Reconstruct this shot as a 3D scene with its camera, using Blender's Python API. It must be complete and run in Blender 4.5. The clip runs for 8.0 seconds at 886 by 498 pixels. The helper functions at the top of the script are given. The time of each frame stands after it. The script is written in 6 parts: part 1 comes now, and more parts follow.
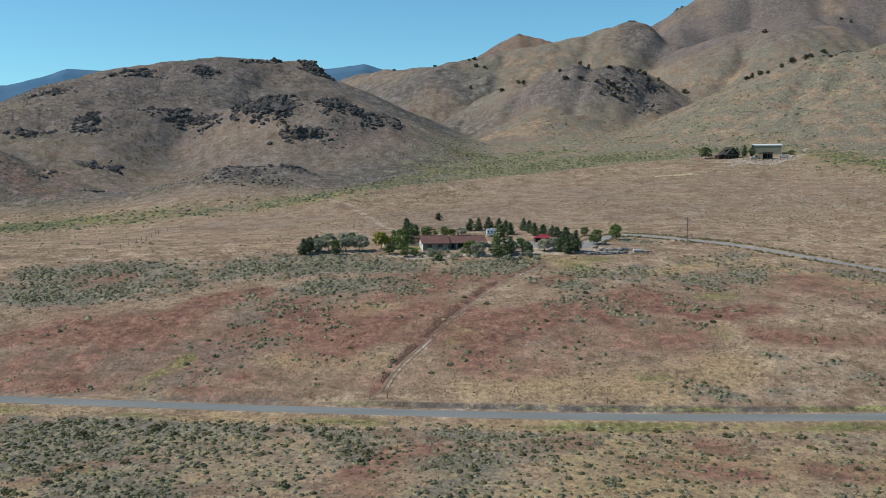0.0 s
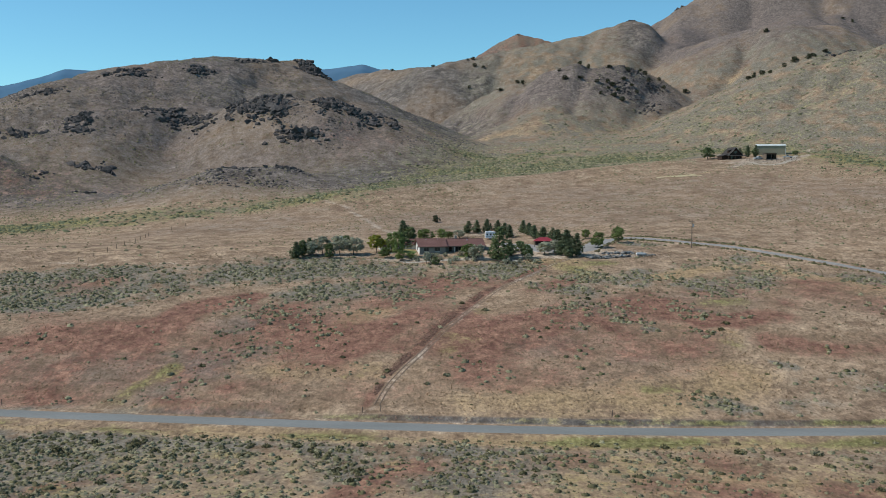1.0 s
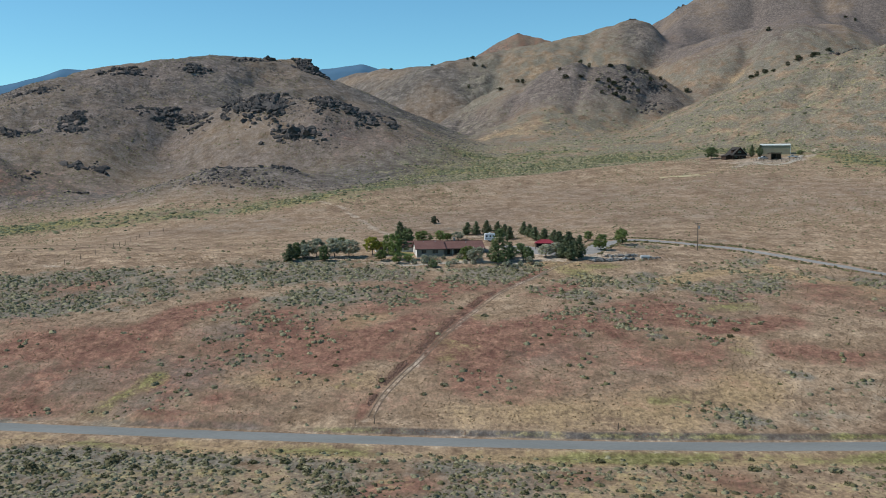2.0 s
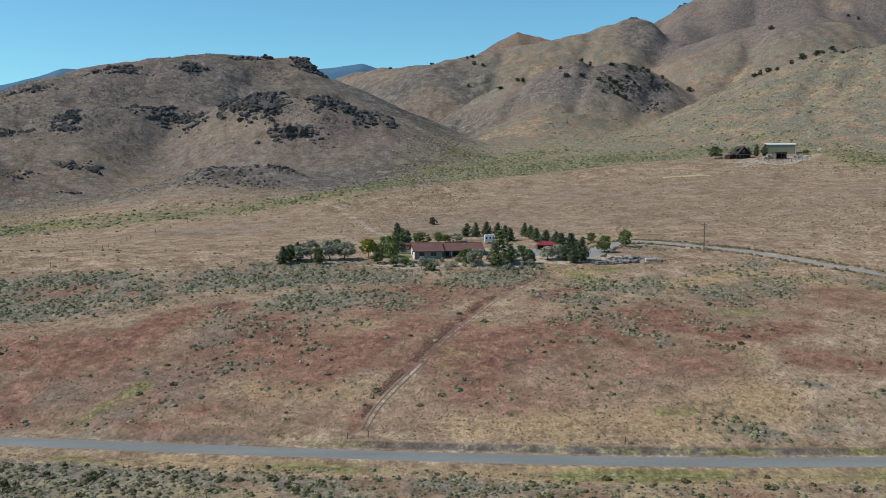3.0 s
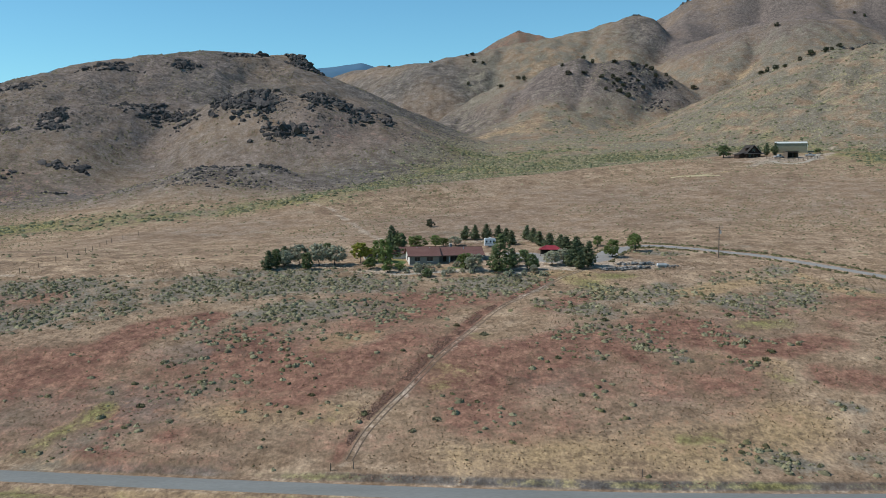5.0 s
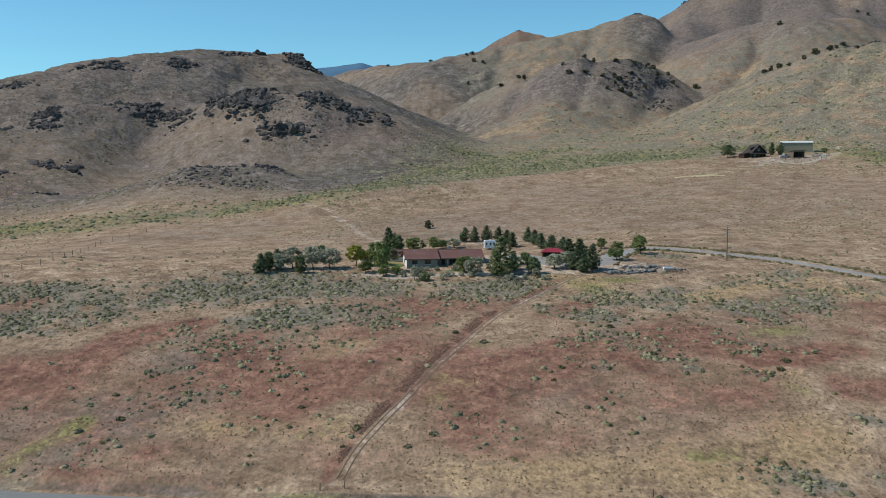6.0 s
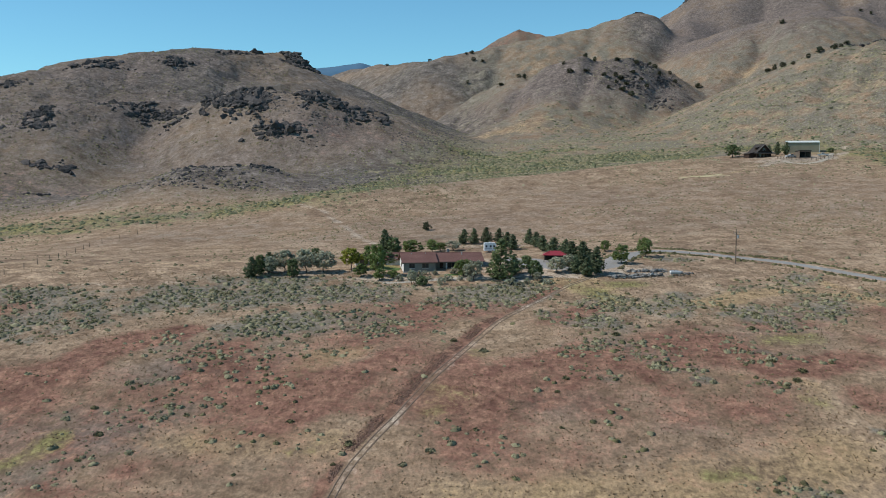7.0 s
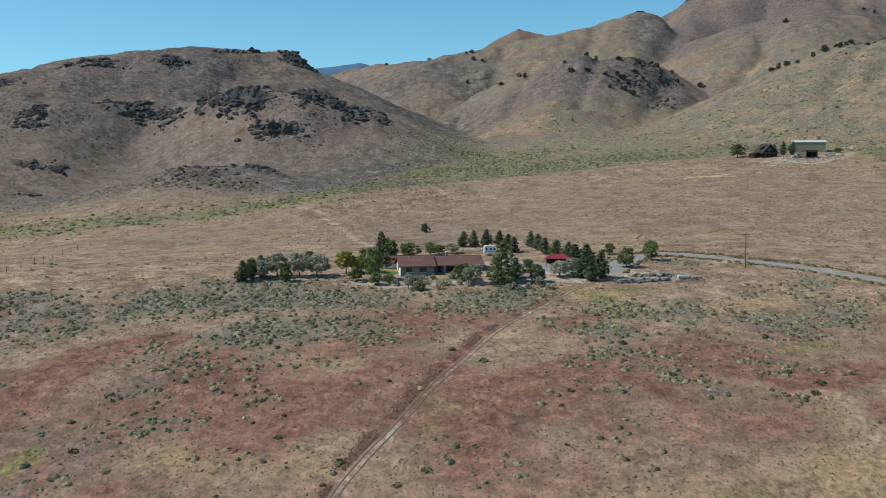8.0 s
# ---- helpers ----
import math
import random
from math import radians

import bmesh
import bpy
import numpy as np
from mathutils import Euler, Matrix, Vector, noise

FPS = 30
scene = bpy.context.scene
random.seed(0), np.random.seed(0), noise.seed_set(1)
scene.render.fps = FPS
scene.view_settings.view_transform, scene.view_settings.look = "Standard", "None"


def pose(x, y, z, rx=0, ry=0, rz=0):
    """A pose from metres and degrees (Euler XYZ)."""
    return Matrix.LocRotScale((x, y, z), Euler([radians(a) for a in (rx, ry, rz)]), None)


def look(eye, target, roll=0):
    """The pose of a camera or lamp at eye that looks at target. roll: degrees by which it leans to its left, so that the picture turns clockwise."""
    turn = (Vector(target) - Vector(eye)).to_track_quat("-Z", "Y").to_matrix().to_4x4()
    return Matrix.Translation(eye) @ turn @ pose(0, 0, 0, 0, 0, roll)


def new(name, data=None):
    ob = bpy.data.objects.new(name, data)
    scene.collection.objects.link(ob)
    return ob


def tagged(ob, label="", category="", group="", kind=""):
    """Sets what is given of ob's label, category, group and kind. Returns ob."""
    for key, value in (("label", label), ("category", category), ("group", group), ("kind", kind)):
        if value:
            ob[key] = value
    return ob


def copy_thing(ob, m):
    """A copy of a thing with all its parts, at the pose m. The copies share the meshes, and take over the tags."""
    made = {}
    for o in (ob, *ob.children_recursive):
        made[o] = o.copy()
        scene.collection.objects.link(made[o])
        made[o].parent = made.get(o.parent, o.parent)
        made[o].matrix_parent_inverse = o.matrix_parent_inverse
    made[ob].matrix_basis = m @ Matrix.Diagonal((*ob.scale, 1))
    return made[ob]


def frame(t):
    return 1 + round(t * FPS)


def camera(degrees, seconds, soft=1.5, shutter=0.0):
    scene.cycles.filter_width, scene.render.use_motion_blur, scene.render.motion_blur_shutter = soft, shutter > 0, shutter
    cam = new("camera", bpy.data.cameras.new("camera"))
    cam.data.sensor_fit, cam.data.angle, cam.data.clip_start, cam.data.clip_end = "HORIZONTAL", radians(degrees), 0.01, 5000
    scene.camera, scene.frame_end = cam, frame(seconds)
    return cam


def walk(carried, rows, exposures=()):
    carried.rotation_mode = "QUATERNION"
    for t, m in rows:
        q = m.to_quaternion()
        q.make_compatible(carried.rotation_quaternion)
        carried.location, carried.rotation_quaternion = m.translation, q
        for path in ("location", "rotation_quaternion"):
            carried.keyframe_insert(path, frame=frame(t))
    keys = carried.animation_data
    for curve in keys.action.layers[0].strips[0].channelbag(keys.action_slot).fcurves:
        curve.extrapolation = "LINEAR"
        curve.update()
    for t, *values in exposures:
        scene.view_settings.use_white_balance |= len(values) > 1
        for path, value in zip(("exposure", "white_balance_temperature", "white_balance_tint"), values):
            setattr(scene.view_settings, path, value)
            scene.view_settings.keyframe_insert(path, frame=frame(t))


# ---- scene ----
cam = camera(48.51, 8.0, soft=0.93)
# seconds, x, y, z, tilt and turn in degrees: a drone flying level, straight up the valley
PATH = [
    (0.0, 0.00, 0.00, 48.00, 85.535, 2.791), (0.5, 0.05, 5.07, 48.07, 85.558, 2.751), (1.0, 0.08, 10.03, 48.13, 85.570, 2.726),
    (1.5, 0.11, 14.90, 48.16, 85.572, 2.713), (3.0, 0.15, 29.27, 48.17, 85.557, 2.712), (4.0, 0.15, 38.86, 48.13, 85.546, 2.720),
    (5.0, 0.13, 48.55, 48.07, 85.548, 2.720), (6.0, 0.09, 58.36, 48.02, 85.555, 2.715), (7.0, 0.05, 68.22, 47.99, 85.573, 2.706),
    (8.0, 0.00, 78.00, 48.00, 85.587, 2.708),
]
walk(cam, [(t, pose(x, y, z, tilt, 0, turn)) for t, x, y, z, tilt, turn in PATH], exposures=[(0.0, 0.0), (8.0, 0.0)])

# ---------------------------------------------------------------- sun and sky
SUN_FROM = Vector((-0.67, -0.05, 0.735)).normalized()
world = bpy.data.worlds.new("sky")
scene.world = world
world.use_nodes = True
sky = world.node_tree.nodes.new("ShaderNodeTexSky")
sky.sky_type, sky.sun_disc = "NISHITA", False
sky.sun_elevation = math.asin(SUN_FROM.z)
sky.sun_rotation = math.atan2(SUN_FROM.x, SUN_FROM.y)
sky.altitude, sky.air_density, sky.dust_density, sky.ozone_density = 1400, 1.0, 0.3, 1.5
world.node_tree.nodes["Background"].inputs["Strength"].default_value = 0.115
clear = world.node_tree.nodes.new("ShaderNodeMix")
clear.data_type, clear.blend_type = "RGBA", "MULTIPLY"
clear.inputs["Factor"].default_value, clear.inputs["B"].default_value = 1.0, (0.62, 1.05, 1.12, 1)
world.node_tree.links.new(sky.outputs["Color"], clear.inputs["A"])
world.node_tree.links.new(clear.outputs["Result"], world.node_tree.nodes["Background"].inputs["Color"])
sun = new("sun", bpy.data.lights.new("sun", "SUN"))
sun.data.energy, sun.data.angle, sun.data.color = 3.95, radians(0.53), (1.0, 0.95, 0.87)
sun.matrix_world = look((0, 0, 300), Vector((0, 0, 300)) - SUN_FROM)

# ---------------------------------------------------------------- lie of the land
TABLE = np.random.RandomState(7).rand(256, 256)


def lattice(x, y):
    """Smooth value noise, 0 to 1, one cell to a unit."""
    i, j = np.floor(x).astype(int), np.floor(y).astype(int)
    u, v = x - i, y - j
    u, v = u * u * (3 - 2 * u), v * v * (3 - 2 * v)
    a, b = TABLE[i % 256, j % 256], TABLE[(i + 1) % 256, j % 256]
    c, d = TABLE[i % 256, (j + 1) % 256], TABLE[(i + 1) % 256, (j + 1) % 256]
    return (a * (1 - u) + b * u) * (1 - v) + (c * (1 - u) + d * u) * v


def fbm(x, y, size, octaves=4, gain=0.5):
    """Layered noise, about -1 to 1; size: metres of the largest swell."""
    total, weight, reach = 0.0, 1.0, 0.0
    for k in range(octaves):
        f = 2.03 ** k / size
        total = total + weight * (2 * lattice(x * f * 0.8 + y * f * 0.6 + 17.3 * k, y * f * 0.8 - x * f * 0.6 + 9.1 * k) - 1)
        reach, weight = reach + weight, weight * gain
    return total / reach * 1.6


def step(a, b, x):
    t = np.clip((x - a) / (b - a), 0, 1)
    return t * t * (3 - 2 * t)


def blob(x, y, cx, cy, rx, ry, turn=0.0):
    """1 in the middle of an ellipse, 0 outside; turn in degrees."""
    c, s = math.cos(radians(turn)), math.sin(radians(turn))
    u, v = (x - cx) * c + (y - cy) * s, (y - cy) * c - (x - cx) * s
    return np.clip(1.25 - np.sqrt((u / rx) ** 2 + (v / ry) ** 2), 0, 1)


def along(x, y, line):
    """Distance to a polyline of (x, y, ...) and the rest of its numbers at the nearest place."""
    best, rest = np.full(np.shape(x), 1e9), np.zeros(np.shape(x))
    for p, q in zip(line[:-1], line[1:]):
        dx, dy = q[0] - p[0], q[1] - p[1]
        t = np.clip(((x - p[0]) * dx + (y - p[1]) * dy) / (dx * dx + dy * dy), 0, 1)
        d = np.hypot(x - p[0] - t * dx, y - p[1] - t * dy)
        h = p[2] + t * (q[2] - p[2]) if len(p) > 2 else t
        rest, best = np.where(d < best, h, rest), np.minimum(d, best)
    return best, rest


def crest(x, y, line, slope, rounding):
    """A ridge: a line of (x, y, height), falling away on both sides."""
    best = np.full(np.shape(x), -1e9)
    for p, q in zip(line[:-1], line[1:]):
        d, h = along(x, y, [p, q])
        best = np.maximum(best, h - slope * (np.sqrt(d * d + rounding * rounding) - rounding))
    return best


def smax(a, b, k):
    h = np.clip(0.5 + 0.5 * (a - b) / k, 0, 1)
    return b * (1 - h) + a * h + k * h * (1 - h)


RISE_Y = (-700, 100, 165, 188, 196, 201, 219, 232, 248, 267, 290, 315, 330, 345, 372, 400, 440, 500, 560, 630, 700, 790, 915, 1100, 1400, 2000, 4700)
RISE_Z = (-14, -3.5, -1.2, -0.1, 0.2, 1.1, 5.2, 7.6, 11.6, 14, 17, 20.5, 22.2, 23.4, 25, 27.2, 32, 40, 47.5, 55, 62, 72, 77, 92, 112, 150, 190)
FINE_Y = np.arange(-700, 4701, 4.0)
FINE_Z = np.interp(FINE_Y, RISE_Y, RISE_Z)
for _ in range(3):
    FINE_Z[1:-1] = (FINE_Z[:-2] + 2 * FINE_Z[1:-1] + FINE_Z[2:]) / 4

MESA = [(-470, 640, 50), (-372, 690, 79), (-352, 722, 82), (-318, 758, 120), (-295, 800, 134), (-263, 840, 144), (-248, 860, 148), (-205, 890, 149)]
BUTTE = [(-203, 893, 147), (-186, 908, 151), (-173, 914, 154), (-166, 909, 150)]
MESA_END = [(-158, 902, 136), (-145, 895, 130), (-122, 870, 120), (-95, 835, 104), (-70, 800, 91), (-49, 770, 80), (-25, 745, 64)]
SHOULDER = [(-273, 672, 89), (-237, 700, 96), (-208, 715, 102), (-146, 690, 101), (-112, 682, 99)]
SHOULDER_EAST = [(-98, 690, 90), (-76, 682, 85), (-63, 668, 74), (-49, 655, 67), (-33, 640, 59), (-18, 622, 53)]
BOWL = [(-200, 700), (-212, 660), (-205, 610), (-185, 560)]
KNOLL_WEST = [(-345, 612, 60), (-316, 596, 63), (-297, 585, 60), (-284, 576, 52)]
KNOLL = [(-165, 540, 44), (-145, 552, 51), (-120, 562, 52), (-98, 566, 47)]
BACK = [(-232, 1500, 181), (-177, 1400, 188), (-121, 1300, 182), (-72, 1220, 176), (-43, 1178, 180), (-11, 1190, 186.5), (10, 1200, 192), (35, 1200, 196), (71, 1200, 202.5), (142, 1220, 222), (172, 1222, 229), (200, 1240, 222), (260, 1300, 234)]
KNOB = [(-35, 960, 95), (-9, 1000, 116), (11, 1025, 133), (62, 960, 143), (84, 950, 149), (116, 960, 149), (143, 980, 145), (172, 940, 116), (186, 905, 98)]
KNOB_FOOT = [(70, 955, 140), (55, 880, 108), (40, 830, 84)]
SUMMIT = [(224, 1325, 216), (252, 1353, 258), (276, 1360, 274), (324, 1380, 303), (403, 1400, 332), (527, 1400, 346), (760, 1380, 330)]
SPUR = [(185, 1180, 175), (237, 1140, 192), (273, 1095, 199), (310, 1080, 202), (363, 1100, 204), (421, 1130, 194), (520, 1120, 184)]
SPUR_ROOT = [(320, 1090, 200), (370, 1200, 226), (390, 1290, 262)]
NEAR_HILL = [(140, 815, 84), (160, 850, 93), (184, 893, 100), (201, 880, 109), (220, 865, 123), (243, 850, 134), (258, 795, 139), (267, 780, 139), (290, 770, 143), (400, 780, 170), (600, 820, 190)]
PEAK = [(-80, 2010, 240), (-25, 2000, 254), (14, 2000, 294), (54, 2040, 329), (93, 2040, 319), (150, 2060, 315), (260, 2100, 270)]
FAR_WEST = [(-2700, 4350, 420), (-2151, 4330, 428), (-1998, 4300, 467), (-1870, 4300, 501), (-1500, 4300, 480), (-1250, 4300, 400)]
FAR_GAP = [(-1000, 4300, 420), (-750, 4300, 492), (-553, 4300, 516), (-456, 4300, 486), (-250, 4300, 420)]

# gullies that part the folds of the higher hills: depth, half width, line
GULLIES = [(9, 13, (224, 1345), (212, 1250), (207, 1180), (188, 1136), (170, 1105), (160, 1060)), (6, 9, (262, 1045), (251, 1008), (232, 985), (214, 950)), (5, 14, (330, 1300), (300, 1220), (262, 1160), (225, 1150)),
           (5, 12, (420, 1300), (395, 1210), (400, 1150)), (4, 10, (120, 1190), (100, 1120), (70, 1060)), (4, 9, (20, 1190), (5, 1110), (-20, 1050)), (4, 7, (96, 950), (80, 905), (70, 860)), (4, 7, (40, 990), (25, 930), (10, 880)),
           (4, 8, (150, 930), (135, 890), (120, 860)), (1.5, 8, (-190, 850), (-195, 790), (-185, 740)), (4, 8, (-120, 830), (-110, 780), (-98, 730)), (3, 9, (300, 800), (262, 740), (232, 690)), (3, 8, (262, 780), (225, 725), (205, 690))]

ROAD = [(-400, 236), (-150, 206), (-103, 200.6), (-54, 196.4), (-30, 194.5), (-9, 193.1), (10, 192.2), (26, 192), (50, 192.7), (78, 194.5), (130, 199), (400, 228)]

BROW = [(-70, 484), (-44, 494), (-22, 499), (1, 509), (33, 524), (67, 538), (92, 550)]


def road_y(x):
    """The middle of the county road, which runs across the valley floor."""
    xs, ys = [p[0] for p in ROAD], [p[1] for p in ROAD]
    return (np.interp(x - 9, xs, ys) + np.interp(x, xs, ys) + np.interp(x + 9, xs, ys)) / 3


def ground(x, y):
    """Height of the land at arrays x, y."""
    x, y = np.asarray(x, float), np.asarray(y, float)
    bend = road_y(x) - 192
    z = np.interp(y - bend * step(70, 12, np.abs(y - 192 - bend)), FINE_Y, FINE_Z)
    z = z + 0.05 * np.clip(x, -320, 320) * step(300, 450, y)
    swell = step(205, 260, y)
    z = z + fbm(x, y, 90, 3) * (0.25 + 1.0 * swell) * step(196, 225, np.abs(y - 191) + 191)
    z = z + 3.2 * np.exp(-(along(x, y, BROW)[0] / 20) ** 2)
    flat = z
    hills = smax(crest(x, y, MESA, 0.42, 14), crest(x, y, MESA_END, 0.42, 5), 4)
    hills = smax(hills, crest(x, y, BUTTE, 1.1, 5), 3)
    hills = smax(hills, crest(x, y, SHOULDER, 0.72, 12), 5)
    hills = smax(hills, crest(x, y, SHOULDER_EAST, 0.42, 8), 4)
    hills = hills - 8 * np.exp(-(along(x, y, BOWL)[0] / 22) ** 2)
    hills = smax(hills, crest(x, y, KNOLL, 0.42, 12), 4)
    hills = smax(hills, crest(x, y, KNOLL_WEST, 0.60, 6), 3)
    far = smax(crest(x, y, KNOB, 0.70, 14), crest(x, y, KNOB_FOOT, 0.50, 14), 4)
    far = smax(far, crest(x, y, BACK, 0.74, 34), 4)
    far = smax(far, crest(x, y, SPUR, 0.60, 26), 4)
    far = smax(far, crest(x, y, SPUR_ROOT, 0.55, 40), 6)
    far = smax(far, crest(x, y, SUMMIT, 0.72, 20), 6)
    far = smax(far, crest(x, y, NEAR_HILL, 0.46, 14), 3)
    far = smax(far, crest(x, y, PEAK, 0.62, 8), 10)
    hills = smax(hills, far, 3)
    z = smax(z, hills, 8)
    up = np.clip(z - flat, 0, 60)
    creases = np.abs(fbm(x, y, 70, 4, 0.55))
    crown = np.minimum(along(x, y, MESA)[0], np.minimum(along(x, y, MESA_END)[0], along(x, y, BACK)[0]))
    gullies = np.abs(fbm(x + 0.35 * y, y * 0.45, 32, 4, 0.6))
    worn = 1 - 0.8 * step(1010, 1090, y) * step(150, 215, x - 0.03 * (y - 1000))
    z = z + up * (0.035 * fbm(x, y, 60, 5, 0.55) - 0.085 * creases + 0.020) + worn * step(3, 25, up) * (0.8 * fbm(x, y, 11, 3, 0.6) - 2.0 * gullies + 0.7) * step(4, 30, crown) + 0.10 * fbm(x, y, 9, 3) * step(0, 30, np.abs(y - 191))
    high = y > 600
    if np.any(high):
        carved = np.zeros(np.shape(x))
        for depth, wide, *line in GULLIES:
            carved[high] = np.maximum(carved[high], depth * np.exp(-(along(x[high], y[high], line)[0] / wide) ** 2))
        z = z - carved * np.clip(up / 20, 0, 1)
    # the road bed, its ditch and the cut bank beyond it
    off = y - road_y(x)
    cutting = step(-75, -65, x) * step(-38, -46, x)
    z = z + 0.9 * cutting * np.exp(-(np.maximum(np.abs(off - 7.6) - 0.9, 0) / 0.8) ** 2) * (0.75 + 0.5 * fbm(x, y, 9, 3)) - 0.4 * np.exp(-((off + 5.5) / 1.6) ** 2)
    verge = np.where(off > 0, 6.0 + 9.0 * step(-22, -50, x) * (1 - cutting), 5.2)
    bed = -0.1 + 0.3 * step(60, 140, np.abs(x + 10))
    return z * (1 - step(verge, 3.4, np.abs(off))) + bed * step(verge, 3.4, np.abs(off))

# ---------------------------------------------------------------- materials
def surface(name, a, b, size=1.0, rough=0.9, bump=0.3, grain=0.08, island=0.0, each=0.0, metal=0.0, c=None, stretch=(1, 1, 1), leaf=0.0):
    """A weathered surface: two colours mixed by noise at two scales, with relief.
    island / each: how much brightness differs from piece to piece, or from object to object."""
    m = bpy.data.materials.new(name)
    m.use_nodes = True
    t = m.node_tree
    n, link = t.nodes, t.links.new
    bsdf = n["Principled BSDF"]
    bsdf.inputs["Roughness"].default_value, bsdf.inputs["Metallic"].default_value = rough, metal
    bsdf.inputs["Specular IOR Level"].default_value = 0.25
    where = n.new("ShaderNodeTexCoord")
    scale = n.new("ShaderNodeMapping")
    scale.inputs["Scale"].default_value = stretch
    link(where.outputs["Object"], scale.inputs["Vector"])
    big, small = n.new("ShaderNodeTexNoise"), n.new("ShaderNodeTexNoise")
    for node, s in ((big, size), (small, grain)):
        node.inputs["Scale"].default_value, node.inputs["Detail"].default_value = 1.0 / s, 5
        link(scale.outputs["Vector"], node.inputs["Vector"])
    ramp = n.new("ShaderNodeValToRGB")
    ramp.color_ramp.elements[0].position, ramp.color_ramp.elements[1].position = 0.34, 0.66
    ramp.color_ramp.elements[0].color, ramp.color_ramp.elements[1].color = (*a, 1), (*b, 1)
    if c:
        ramp.color_ramp.elements.new(0.5).color = (*c, 1)
    both = n.new("ShaderNodeMath")
    both.operation = "MULTIPLY_ADD"
    both.inputs[1].default_value, both.inputs[2].default_value = 0.45, 0.0
    link(small.outputs["Fac"], both.inputs[0])
    add = n.new("ShaderNodeMath")
    add.operation = "MULTIPLY_ADD"
    add.inputs[1].default_value = 0.55
    link(big.outputs["Fac"], add.inputs[0])
    link(both.outputs[0], add.inputs[2])
    link(add.outputs[0], ramp.inputs["Fac"])
    colour = ramp.outputs["Color"]
    for amount, node, socket in ((island, "ShaderNodeNewGeometry", "Random Per Island"), (each, "ShaderNodeObjectInfo", "Random")):
        if amount:
            source, shade, hue = n.new(node), n.new("ShaderNodeMapRange"), n.new("ShaderNodeHueSaturation")
            shade.inputs["To Min"].default_value, shade.inputs["To Max"].default_value = 1 - amount, 1 + amount
            link(source.outputs[socket], shade.inputs["Value"])
            link(shade.outputs["Result"], hue.inputs["Value"])
            link(colour, hue.inputs["Color"])
            colour = hue.outputs["Color"]
    link(colour, bsdf.inputs["Base Color"])
    if leaf:
        glow, mixed = n.new("ShaderNodeBsdfTranslucent"), n.new("ShaderNodeMixShader")
        link(colour, glow.inputs["Color"])
        mixed.inputs["Fac"].default_value = leaf
        link(bsdf.outputs[0], mixed.inputs[1])
        link(glow.outputs[0], mixed.inputs[2])
        link(mixed.outputs[0], n["Material Output"].inputs["Surface"])
    if bump:
        relief = n.new("ShaderNodeBump")
        relief.inputs["Strength"].default_value, relief.inputs["Distance"].default_value = bump, grain
        link(small.outputs["Fac"], relief.inputs["Height"])
        link(relief.outputs["Normal"], bsdf.inputs["Normal"])
    return m


